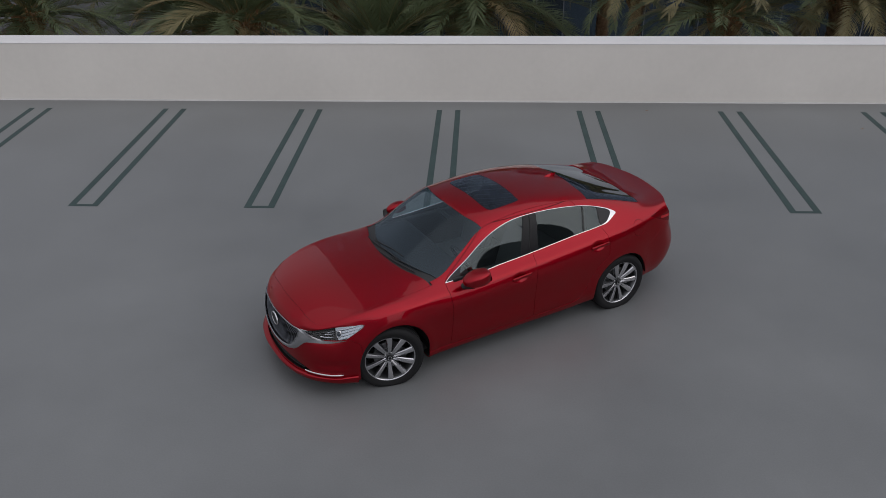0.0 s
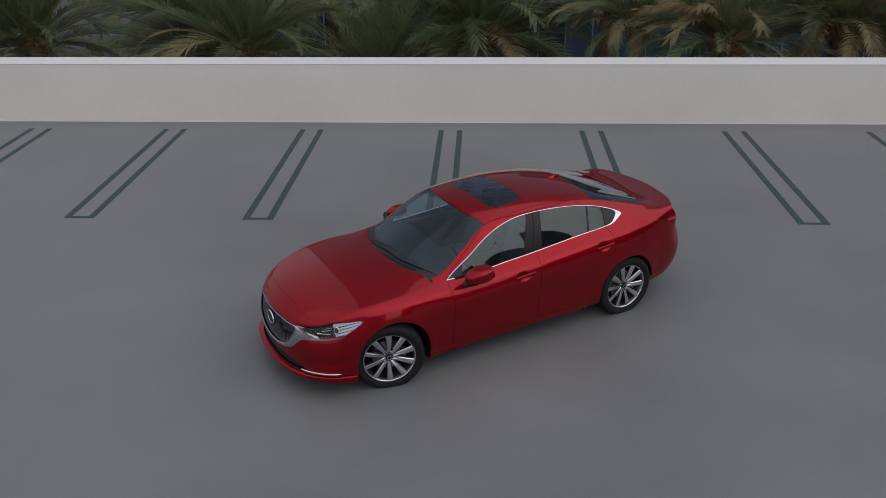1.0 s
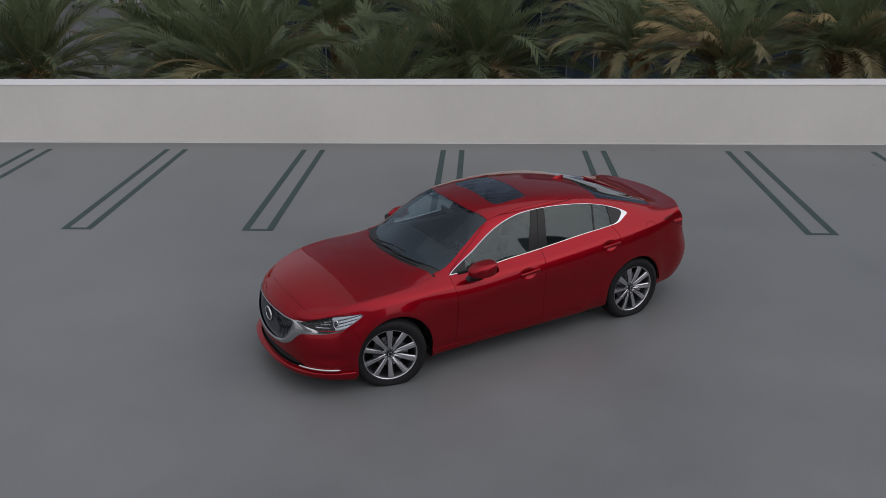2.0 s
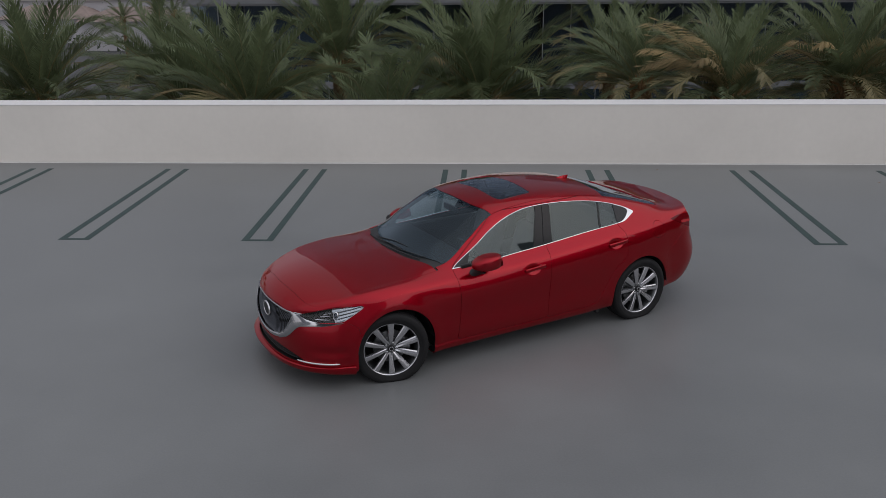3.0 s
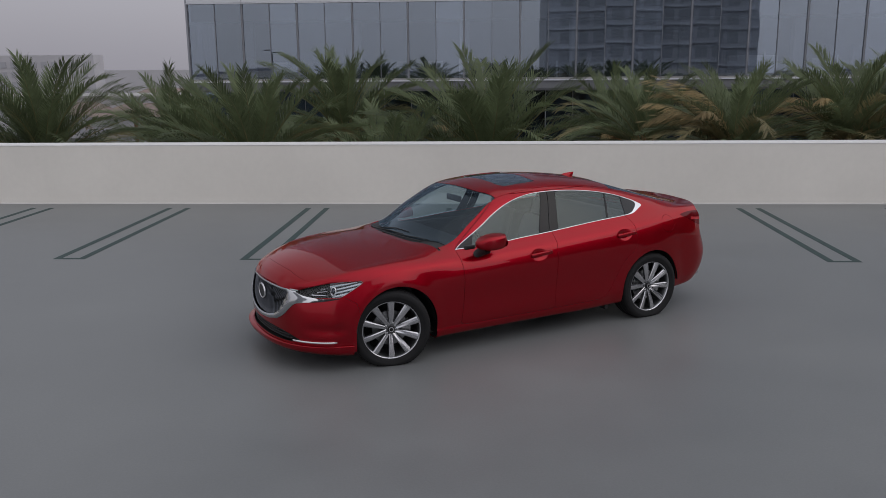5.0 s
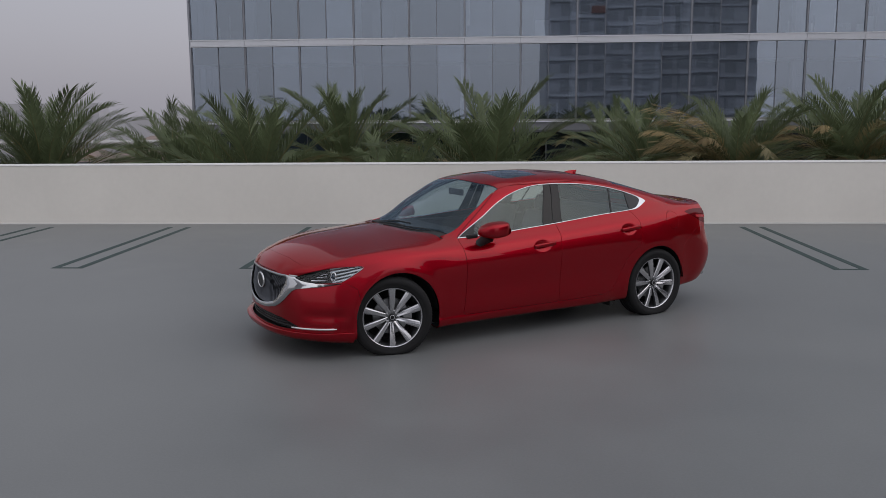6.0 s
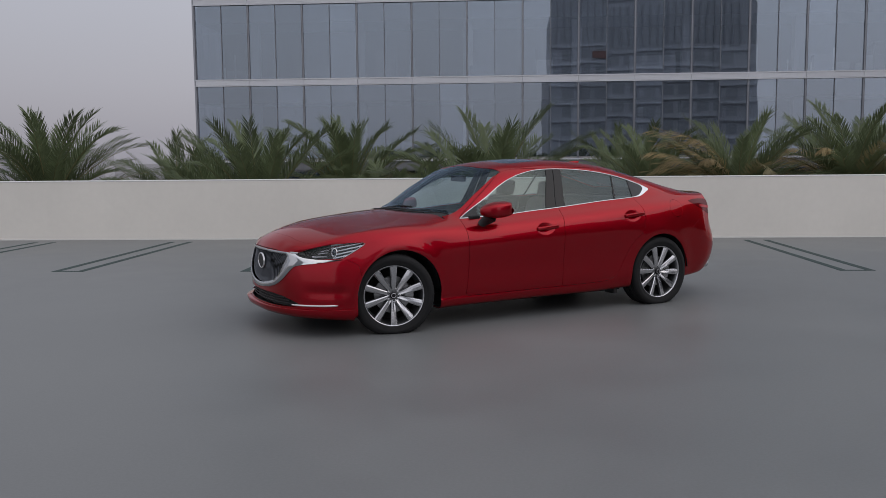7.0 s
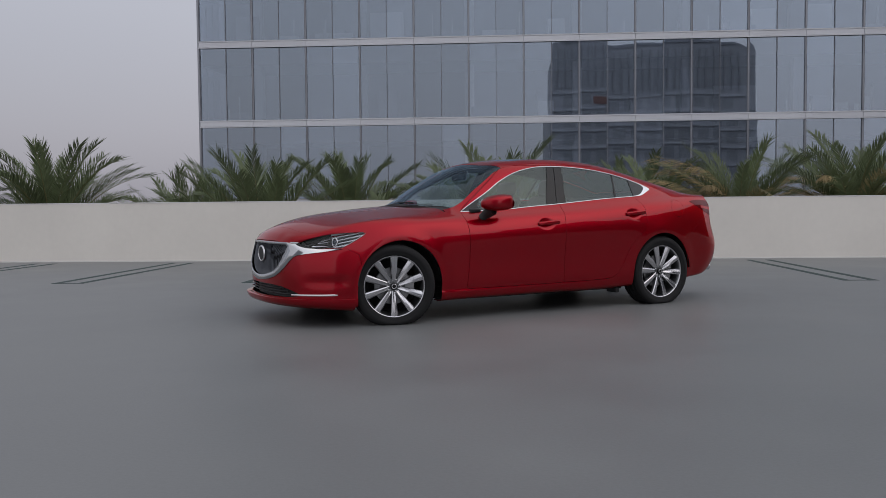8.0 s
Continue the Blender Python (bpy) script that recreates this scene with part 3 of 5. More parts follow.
def palm(x, y, crown_z, radius, size, seed, count=58, dry=5, label="", base=STREET_Z, worn=.12, fall=92, limp=()):
    """A date palm: a scaly trunk, a thick boot of cut leaf bases and a full crown."""
    r = random.Random(seed)
    tree = tagged(new("palm_tree"), label or "date palm with a scaly trunk and a full grey-green crown", "palm tree", "palms along the wall")
    tree.location = (x, y, base)
    h = crown_z - base
    bm = bmesh.new()
    ring_n, rings = 14, []
    for k in range(26):
        s = k / 25
        rad = radius * (1.12 - .2 * s + .16 * max(0, (s - .9) / .1)) * (1 + .02 * r.uniform(-1, 1))
        rings.append([bm.verts.new((rad * math.cos(2 * math.pi * q / ring_n), rad * math.sin(2 * math.pi * q / ring_n), h * s)) for q in range(ring_n)])
    for a, b in zip(rings, rings[1:]):
        for q in range(ring_n):
            bm.faces.new((a[q], a[(q + 1) % ring_n], b[(q + 1) % ring_n], b[q]))
    bm.faces.new(rings[-1])
    # scales, on the upper trunk alone
    for k in range(260):
        a, z = k * 2.39996, h - .35 - 3.6 * k / 260
        rad = radius * 1.0
        c, s = math.cos(a), math.sin(a)
        wd, ht, dp = .085 * radius / .24, .12, .035
        side = Vector((-s, c, 0))
        o = Vector((rad * c, rad * s, z))
        v = [bm.verts.new(q) for q in (o - side * wd, o + side * wd, o + side * wd * .55 + Vector((c * dp, s * dp, ht)), o - side * wd * .55 + Vector((c * dp, s * dp, ht)),
                                       o - side * wd * .4 + Vector((0, 0, ht * 1.05)), o + side * wd * .4 + Vector((0, 0, ht * 1.05)))]
        bm.faces.new((v[0], v[1], v[2], v[3])), bm.faces.new((v[3], v[2], v[5], v[4]))
    part("trunk", bm, TRUNK, tree)
    bm = bmesh.new()
    for k in range(70):
        a, s = k * 2.39996 + .3, k / 70
        c, sn = math.cos(a), math.sin(a)
        rad = radius * (1.0 + .28 * math.sin(math.pi * s))
        z = h - .5 + .55 * s
        o, side = Vector((rad * c * .9, rad * sn * .9, z)), Vector((-sn, c, 0))
        tip = o + Vector((c, sn, 1.6)).normalized() * (.20 + .12 * s)
        tube([o, (o + tip) / 2 + Vector((c, sn, 0)) * .02, tip], .045, 4, bm, (1, .7, .45))
    tagged(part("boot", bm, BOOT, tree, "brown boot of cut leaf bases below the crown"), kind="stuff")
    for k in range(count):
        s = (k + .5) / count                     # from the spear to the skirt
        az = k * 137.508 + r.uniform(-14, 14)
        rise = 80 - fall * s ** .8 + r.uniform(-8, 8)
        if s < .35:
            me = FRESH[r.choice((0, 0, 1, 1, 2))]
        elif s < .8:
            me = FRESH[r.choice((1, 2, 2, 3, 4))]
        else:
            me = r.choice(OLDER + FRESH[3:])
        if max(.08, .3 - .4 * worn) < s and r.random() < worn:
            me = r.choice(OLDER + OLDER + DRY)
        if k >= count - dry:
            me, rise = r.choice(DRY), rise - 6
        ln = size * (.72 + .34 * math.sin(math.pi * min(1, .22 + s * .7))) * r.uniform(.9, 1.08)
        ob = new(me.name, me)
        ob.parent = tree
        out = radius * .5 * s
        ob.matrix_local = (Matrix.Translation((out * math.cos(radians(az)), out * math.sin(radians(az)), h - .12 * s))
                           @ pose(0, 0, 0, 0, -rise, az) @ pose(0, 0, 0, r.uniform(-18, 18), 0, 0) @ Matrix.Scale(ln, 4))
    for az, rise, ln, kind in limp:              # single long withered leaves
        me = LIMP[kind]
        ob = new(me.name, me)
        ob.parent = tree
        ob.matrix_local = Matrix.Translation((0, 0, h - .1)) @ pose(0, 0, 0, 0, -rise, az) @ Matrix.Scale(ln, 4)
    return tree


palm(-11.45, 22.3, .12, .26, 1.0, 1, 78, 4)
palm(-5.95, 22.8, -.22, .28, 1.0, 2, 76, 10, "date palm with olive lower fronds and an upright crown")
palm(.28, 27.4, -.80, .30, 1.36, 3, 88, 6, "large date palm with a broad dark green crown")
palm(4.62, 24.4, .25, .17, .80, 4, 50, 3, "slender date palm with a thin scaly trunk", fall=80)
palm(6.25, 21.4, .30, .27, .80, 5, 58, 3, "date palm with hanging dry yellow-brown fronds", worn=.25, fall=84, limp=((178, 60, .98, 0), (196, 48, .94, 0), (168, 72, .96, 1), (188, 64, .94, 1), (205, 52, .90, 1), (214, 72, .84, 1), (232, 58, .80, 1), (184, 48, .86, 1)))
palm(9.50, 22.7, .46, .24, .92, 16, 84, 4, "date palm with some dry fronds in its crown", worn=.30, fall=90, limp=((182, 44, 1.05, 1), (205, 52, .98, 1), (160, 30, .95, 0), (228, 58, .85, 1), (-25, 40, .95, 1), (8, 56, .95, 1), (-50, 60, .85, 1)))
palm(13.3, 22.2, .1, .27, .98, 7, 66, 5, worn=.22, fall=82)
palm(-16.3, 22.6, .0, .26, 1.1, 8, 76, 4)
palm(-12.0, 33.0, -.75, .26, 1.15, 9, 60, 4)
palm(-5.1, 32.2, -.05, .26, 1.22, 10, 62, 4)
palm(4.38, 29.0, .1, .19, .85, 11, 44, 3, "slender date palm with a thin scaly trunk", fall=74)
palm(9.4, 32.5, -.2, .24, .95, 12, 44, 4, fall=76)
palm(15.2, 31.5, .0, .26, 1.1, 13, 50, 5)
palm(-.6, 34.0, -1.2, .26, 1.15, 14, 50, 4)
palm(-8.6, 27.5, -1.3, .26, 1.25, 15, 76, 12, "date palm with olive drooping fronds set lower than its neighbours")
palm(-2.6, 25.0, -1.5, .26, 1.15, 16, 54, 10, "date palm with olive drooping fronds set lower than its neighbours")
for i, (x, y, z) in enumerate(((-46.5, 112, -3.2), (-43.5, 116, -2.6), (-40.5, 114, -3.0))):
    palm(x, y, z, .22, .95, 20 + i, 26, 2, "far date palm standing in the haze")

# far tree tops between the houses, one loose mass of leaf clumps
bm = bmesh.new()
r = random.Random(8)
for k in range(1500):
    c = r.choice(((-70, 140, 9), (-95, 150, 12), (-55, 160, 8), (-112, 190, 16), (-60, 215, 14), (-40, 175, 7), (-30, 150, 6)))
    o = Vector((c[0] + r.gauss(0, c[2]), c[1] + r.gauss(0, 5), STREET_Z + abs(r.gauss(0, 1)) * 2.6))
    sz_ = r.uniform(.25, .6)
    vs = [bm.verts.new(o + Vector((r.uniform(-1, 1), r.uniform(-1, 1), r.uniform(-1, 1))) * sz_) for _ in range(4)]
    bm.faces.new(vs[:3]), bm.faces.new(vs[1:])
tagged(part("far_trees", bm, TREE_LEAF), "low grey-green trees in the distance", "trees", kind="stuff")

# ---- the car: a lofted shell cut into panels ----
# car frame: x back from the front axle, y to the car's right, z up from the ground; the sheets are drawn for y above zero
CAR = Matrix(((0.8468, -0.5319, 0, -0.5 - 0.85 * 0.5319), (0.5319, 0.8468, 0, 7.1 + 0.85 * 0.8468), (0, 0, 1, -.014), (0, 0, 0, 1)))


def slopes(t, p):
    """Tangents of a smooth curve through p at the unequal knots t (last axis but one of p runs along t)."""
    d = np.diff(p, axis=0) / np.diff(t)[:, None]
    h = np.diff(t)[:, None]
    m = np.empty_like(p)
    m[1:-1] = (d[:-1] * h[1:] + d[1:] * h[:-1]) / (h[1:] + h[:-1])
    m[0], m[-1] = 1.5 * d[0] - 0.5 * m[1], 1.5 * d[-1] - 0.5 * m[-2]
    return m


def spline(t, p, q, ends=None):
    """Cubic through the points p at knots t, read at q; ends are given tangents or None."""
    t, p, q = np.asarray(t, float), np.asarray(p, float), np.asarray(q, float)
    m = slopes(t, p)
    if ends is not None:
        if ends[0] is not None:
            m[0] = ends[0]
        if ends[1] is not None:
            m[-1] = ends[1]
    i = np.clip(np.searchsorted(t, q, side="right") - 1, 0, len(t) - 2)
    h = (t[i + 1] - t[i])[:, None]
    s = (q - t[i])[:, None] / h
    return (p[i] * (2 * s**3 - 3 * s**2 + 1) + m[i] * h * (s**3 - 2 * s**2 + s)
            + p[i + 1] * (3 * s**2 - 2 * s**3) + m[i + 1] * h * (s**3 - s**2))


def chord(p):
    return np.concatenate([[0], np.cumsum(np.linalg.norm(np.diff(p, axis=0), axis=1) ** 0.8)])


# long design lines, station by station from the nose lip to the deck lip
LINE_C = [(-.832, 0, .715), (-.788, 0, .766), (-.700, 0, .812), (-.45, 0, .892), (-.05, 0, .952), (.28, 0, .985),
          (.40, 0, 1.0), (.75, 0, 1.205), (1.11, 0, 1.385), (1.35, 0, 1.425), (1.75, 0, 1.446), (2.2, 0, 1.424),
          (2.57, 0, 1.368), (2.92, 0, 1.262), (3.29, 0, 1.138), (3.50, 0, 1.106), (3.745, 0, 1.096)]
LINE_R = [(-.775, .42, .705), (-.718, .50, .748), (-.632, .575, .778), (-.40, .655, .848), (0, .69, .908), (.40, .70, .945),
          (.60, .70, .975), (.90, .652, 1.158), (1.19, .585, 1.325), (1.45, .568, 1.366), (1.8, .56, 1.384), (2.2, .56, 1.362),
          (2.54, .558, 1.310), (2.9, .578, 1.222), (3.235, .615, 1.130), (3.42, .605, 1.095), (3.645, .57, 1.084)]
LINE_B = [(-.722, .51, .70), (-.655, .60, .737), (-.535, .685, .777), (-.30, .765, .845), (.02, .80, .890), (.40, .80, .905),
          (.62, .785, .925), (.95, .782, .945), (1.25, .782, .965), (1.5, .782, .985), (1.8, .78, 1.005), (2.2, .776, 1.035),
          (2.55, .77, 1.06), (2.9, .755, 1.075), (3.2, .735, 1.078), (3.40, .722, 1.072), (3.575, .695, 1.060)]
LINE_S = [(-.675, .56, .695), (-.585, .655, .725), (-.46, .735, .75), (-.243, .825, .782), (.02, .865, .83), (.40, .872, .85),
          (.62, .868, .86), (.95, .872, .87), (1.25, .878, .88), (1.5, .882, .89), (1.8, .884, .905), (2.2, .88, .93),
          (2.55, .872, .955), (2.9, .855, .975), (3.2, .82, .985), (3.40, .788, .985), (3.60, .738, .970)]
# flank and bumpers, from the nose round the side to the tail: stations by name of the upper edge
LINE_D = [(-.850, 0, .60), (-.838, .25, .60), (-.795, .44, .60), (-.695, .62, .60), (-.535, .765, .62), (-.30, .848, .64),
          (.02, .892, .70), (.40, .902, .74), (.95, .910, .78), (1.5, .914, .80), (2.2, .914, .82), (2.9, .898, .82),
          (3.20, .864, .80), (3.605, .760, .78), (3.765, .575, .80), (3.845, .30, .80), (3.87, 0, .80)]
LINE_E = [(-.865, 0, .43), (-.852, .25, .43), (-.806, .46, .43), (-.712, .64, .43), (-.548, .79, .45), (-.33, .86, .46),
          (.02, .897, .50), (.42, .900, .50), (.95, .903, .50), (1.5, .905, .50), (2.2, .905, .50), (2.88, .900, .52),
          (3.23, .860, .53), (3.655, .766, .55), (3.82, .585, .56), (3.905, .30, .57), (3.93, 0, .57)]
LINE_L = [(-.868, 0, .31), (-.854, .25, .31), (-.802, .46, .31), (-.712, .64, .305), (-.55, .79, .30), (-.33, .855, .30),
          (.02, .885, .31), (.43, .886, .31), (.95, .890, .30), (1.5, .892, .30), (2.2, .892, .305), (2.88, .885, .33),
          (3.22, .832, .34), (3.595, .748, .36), (3.755, .575, .36), (3.84, .30, .36), (3.865, 0, .36)]
LINE_K = [(-.868, 0, .235), (-.854, .25, .235), (-.802, .46, .232), (-.708, .635, .226), (-.54, .785, .215), (-.33, .845, .20),
          (.02, .865, .205), (.44, .862, .212), (.95, .862, .218), (1.5, .862, .220), (2.2, .862, .222), (2.88, .855, .25),
          (3.21, .80, .265), (3.54, .72, .29), (3.67, .55, .30), (3.75, .30, .30), (3.77, 0, .30)]

NU, SEG = 260, (10, 26, 9, 9)
arr = {k: np.array(v) for k, v in dict(C=LINE_C, R=LINE_R, B=LINE_B, S=LINE_S).items()}
arr["M"] = arr["C"] + (arr["R"] - arr["C"]) * np.array([.27, .5, .27])
STA = np.concatenate([[0], np.cumsum(np.linalg.norm(np.diff((arr["C"] + arr["B"]) / 2, axis=0), axis=1))])
uu = np.linspace(0, STA[-1], NU)
dense = {k: spline(STA, v, uu) for k, v in arr.items()}
vv = np.concatenate([[0]] + [np.arange(1, n + 1) / n + i for i, n in enumerate(SEG)])
NV = len(vv)

# perimeter of the upper shell: nose lip, shoulder, deck lip
per_u = np.concatenate([np.zeros(NV - 1), uu, np.full(NV - 1, uu[-1])])
NP = len(per_u)
at_station = lambda k: NV - 1 + int(round(STA[k] / STA[-1] * (NU - 1)))
KNOT = np.array([0, 13, 26, NV - 1, at_station(2), at_station(3), at_station(4), at_station(5), at_station(7), at_station(9),
                 at_station(11), at_station(13), at_station(14), NV - 1 + NU - 1, NP - 1 - 26, NP - 1 - 13, NP - 1], float)
way_round = np.concatenate([[0], np.cumsum(np.linalg.norm(np.diff(np.array(LINE_E), axis=0), axis=1))])
low = [spline(way_round, np.array(v), np.interp(np.arange(NP), KNOT, way_round)) for v in (LINE_D, LINE_E, LINE_L, LINE_K)]
under = low[-1] * np.array([1, .84, 1]) + np.array([0, 0, -.012])
under[:, 0] += np.where(low[-1][:, 0] < 0, .12, -.10) * np.clip((np.abs(low[-1][:, 0] - 1.4) - 1.75) / .4, 0, 1)

A = np.zeros((NU, NV, 3))
for i in range(NU):
    rows = np.array([dense[k][i] for k in "SBRMC"])
    t = chord(rows)
    q = np.interp(vv, np.arange(5), t)
    side_down = low[0][NV - 1 + i] - rows[0]
    way = (rows[1] - rows[0]) / np.linalg.norm(rows[1] - rows[0]) - side_down / np.linalg.norm(side_down)
    way *= np.linalg.norm(rows[1] - rows[0]) / (t[1] * np.linalg.norm(way))
    last = np.array([0, rows[4][1] - rows[3][1], 0]) / (t[4] - t[3])
    A[i] = spline(t, rows, q, (way, last))
A[:, -1, 1] = 0

NW = 84
Bg = np.zeros((NP, NW, 3))
top = np.concatenate([A[0, ::-1][:-1], A[:, 0], A[-1, 1:]])
for j in range(NP):
    rows = np.array([top[j]] + [r[j] for r in low] + [under[j]])
    t = chord(rows)
    q = np.concatenate([np.linspace(0, t[4], NW - 6), np.linspace(t[4], t[5], 7)[1:]])
    i = j - (NV - 1)
    way = None
    if 0 <= i < NU:
        above = A[i, 0] - A[i, 2]
        way = above / np.linalg.norm(above) + (rows[1] - rows[0]) / np.linalg.norm(rows[1] - rows[0])
        way *= np.linalg.norm(rows[1] - rows[0]) / (t[1] * np.linalg.norm(way))
        blend = min(1, i / 50) * min(1, (NU - 1 - i) / 34)
        blend = blend * blend * (3 - 2 * blend)
        way = way * blend + slopes(t, rows)[0] * (1 - blend)
    Bg[j] = spline(t, rows, q, (way, None))
Bg[0, :, 1] = Bg[-1, :, 1] = 0


def bump(x, lo, hi, soft):
    """1 between lo and hi, with soft shoulders."""
    a, b = np.clip((x - lo) / soft + .5, 0, 1), np.clip((hi - x) / soft + .5, 0, 1)
    a, b = a * a * (3 - 2 * a), b * b * (3 - 2 * b)
    return a * b


# pressed shapes: sill crease, handle cups, flared arches, bonnet folds
X, Y, Z = Bg[..., 0], Bg[..., 1], Bg[..., 2]
crease = np.interp(X, [.45, 1.9, 2.1, 2.25, 2.36], [.279, .296, .303, .318, .338])
Y += .006 * bump(crease - Z, 0, 1, .014) * bump(X, .3, 2.25, .16) * (Y > .6)
for hx, hz in ((1.462, .826), (2.475, .906)):
    r = np.hypot((X - hx) / .088, (Z - hz) / .054)
    Y -= .016 * np.clip(1 - r * r, 0, 1) ** 1.2 * (Y > .6)
for ax, az in ((.034, .345), (2.838, .345)):
    r = np.hypot(X - ax, Z - az)
    Y += (.010 if ax < 1 else .005) * np.exp(-((r - .40) / .06) ** 2) * (Y > .6) * (r > .3)
Y -= .011 * np.exp(-((Z - .395) / .045) ** 2) * bump(X, -.70, -.42, .12) * (Y > .4)      # hollow over the lower chrome bar
XA, YA, ZA = A[..., 0], A[..., 1], A[..., 2]
r = np.hypot((XA - 2.475) / .088, (ZA - .906) / .054)
YA -= .016 * np.clip(1 - r * r, 0, 1) ** 1.2 * (YA > .6) * (ZA < 1.0)
fold = np.interp(XA, [-.75, .4], [.30, .42])
ZA += .010 * bump(YA, -1, fold, .10) * bump(XA, -.85, .30, .25)


def grid_normals(g):
    n = np.cross(np.gradient(g, axis=0), np.gradient(g, axis=1))
    return n / np.maximum(np.linalg.norm(n, axis=-1, keepdims=True), 1e-9)


nA, nB = grid_normals(A), grid_normals(Bg)
nA *= np.sign((nA * (A - np.array([1.4, 0, .5]))).sum(-1, keepdims=True) + 1e-9)
nB *= np.sign((nB * (Bg - np.array([1.4, 0, .5]) * np.array([1, 0, 1]))).sum(-1, keepdims=True) + 1e-9)


def even(n, along, across):
    """Normals averaged over neighbours, the other half of the car included."""
    for axis, width in ((0, along), (1, across)):
        reach = 3 * width
        k = np.exp(-.5 * (np.arange(-reach, reach + 1) / width) ** 2)
        k /= k.sum()
        if axis:
            m = np.concatenate([np.repeat(n[:, :1], reach, 1), n, n[:, -2:-2 - reach:-1] * np.array([1, -1, 1])], 1)
        else:
            m = np.concatenate([np.repeat(n[:1], reach, 0), n, np.repeat(n[-1:], reach, 0)], 0)
        n = sum(k[i] * (m[:, i:i + n.shape[1]] if axis else m[i:i + n.shape[0]]) for i in range(2 * reach + 1))
    return n / np.linalg.norm(n, axis=-1, keepdims=True)


# even, taut panels: roof and bonnet, and a rear window that does not hollow
station = np.interp(uu, STA, np.arange(len(STA)))[:, None, None]
inward = np.clip((vv - 1.5) / .7, 0, 1)[None, :, None]
taut = even(nA, 11, 5)
share = inward * np.clip((station - 7.6) / .6, 0, 1) * np.clip((12.6 - station) / .6, 0, 1)
nA = nA * (1 - share) + taut * share
fair = even(nA, 9, 6)
share = inward * np.clip((station - 1.0) / .6, 0, 1) * np.clip((5.2 - station) / .4, 0, 1)
nA = nA * (1 - share) + fair * share
i0, i1 = (int(np.argmin(np.abs(station[:, 0, 0] - s))) for s in (12.2, 13.9))
run = A[i1] - A[i0]
straight = np.cross(run, np.gradient(A[(i0 + i1) // 2], axis=0))
straight *= np.sign(straight[:, 2:3] + 1e-9) / np.linalg.norm(straight, axis=-1, keepdims=True)
straight = straight + .05 * run / np.linalg.norm(run, axis=-1, keepdims=True)
share = np.clip((station - 12.0) / 1.2, 0, 1) * np.clip((14.02 - station) / .05, 0, 1) * inward
nA = nA * (1 - share) + straight[None] * share
nA /= np.linalg.norm(nA, axis=-1, keepdims=True)
mean = nA[:, 0] + nB[NV - 1:NV - 1 + NU, 0]
mean /= np.linalg.norm(mean, axis=-1, keepdims=True)
nA[:, 0], nB[NV - 1:NV - 1 + NU, 0] = mean, mean
for g in (nA[:, -1], nB[0], nB[-1]):
    g[..., 1] = 0
    g /= np.linalg.norm(g, axis=-1, keepdims=True)


class Sheet:
    """A sheet of polygons with points p, normals n and two more values w a point."""

    def __init__(self, p, n, w, faces):
        self.p, self.n, self.w, self.faces = p, n, w, faces

    @staticmethod
    def grid(g, n, w):
        a, b = g.shape[:2]
        ids = np.arange(a * b).reshape(a, b)
        quads = np.stack([ids[:-1, :-1], ids[1:, :-1], ids[1:, 1:], ids[:-1, 1:]], -1).reshape(-1, 4)
        return Sheet(g.reshape(-1, 3), n.reshape(-1, 3), w.reshape(-1, w.shape[-1]), [tuple(q) for q in quads.tolist()])

    def cut(self, g):
        """The parts where g is below and above zero; g has one value a point."""
        out = []
        for sign in (1, -1):
            v = g * sign
            extra, cache, faces = [], {}, []
            for f in self.faces:
                s = [v[i] for i in f]
                if all(a >= 0 for a in s):
                    continue
                if all(a < 0 for a in s):
                    faces.append(f)
                    continue
                poly = []
                for k, i in enumerate(f):
                    j = f[(k + 1) % len(f)]
                    if v[i] < 0:
                        poly.append(i)
                    if (v[i] < 0) != (v[j] < 0):
                        key = (i, j) if i < j else (j, i)
                        if key not in cache:
                            cache[key] = len(self.p) + len(extra)
                            extra.append((key, v[key[0]] / (v[key[0]] - v[key[1]])))
                        poly.append(cache[key])
                if len(poly) > 2:
                    faces.append(tuple(poly))
            if extra:
                a, b = np.array([e[0][0] for e in extra]), np.array([e[0][1] for e in extra])
                t = np.array([e[1] for e in extra])[:, None]
                mix = [np.concatenate([c, c[a] + (c[b] - c[a]) * t]) for c in (self.p, self.n, self.w)]
            else:
                mix = [self.p, self.n, self.w]
            out.append(Sheet(*mix, faces).tidy())
        return out

    def tidy(self):
        used = sorted({i for f in self.faces for i in f})
        new_id = {i: k for k, i in enumerate(used)}
        return Sheet(self.p[used], self.n[used], self.w[used], [tuple(new_id[i] for i in f) for f in self.faces])

    def __add__(self, other):
        k = len(self.p)
        return Sheet(np.concatenate([self.p, other.p]), np.concatenate([self.n, other.n]), np.concatenate([self.w, other.w]),
                     self.faces + [tuple(i + k for i in f) for f in other.faces])

    def mirrored(self):
        m = np.array([1, -1, 1])
        return Sheet(self.p * m, self.n * m, self.w, [f[::-1] for f in self.faces])

    def both(self):
        return self + self.mirrored()


def outline(points, per=10, closed=True):
    """A smooth closed line through a few points of a plane."""
    p = np.array(points, float)
    if closed:
        p = np.concatenate([p, p[:1]])
    t = np.concatenate([[0], np.cumsum(np.sqrt(np.linalg.norm(np.diff(p, axis=0), axis=1)))])
    return spline(t, p, np.interp(np.linspace(0, len(p) - 1, per * (len(p) - 1) + 1), np.arange(len(p)), t))


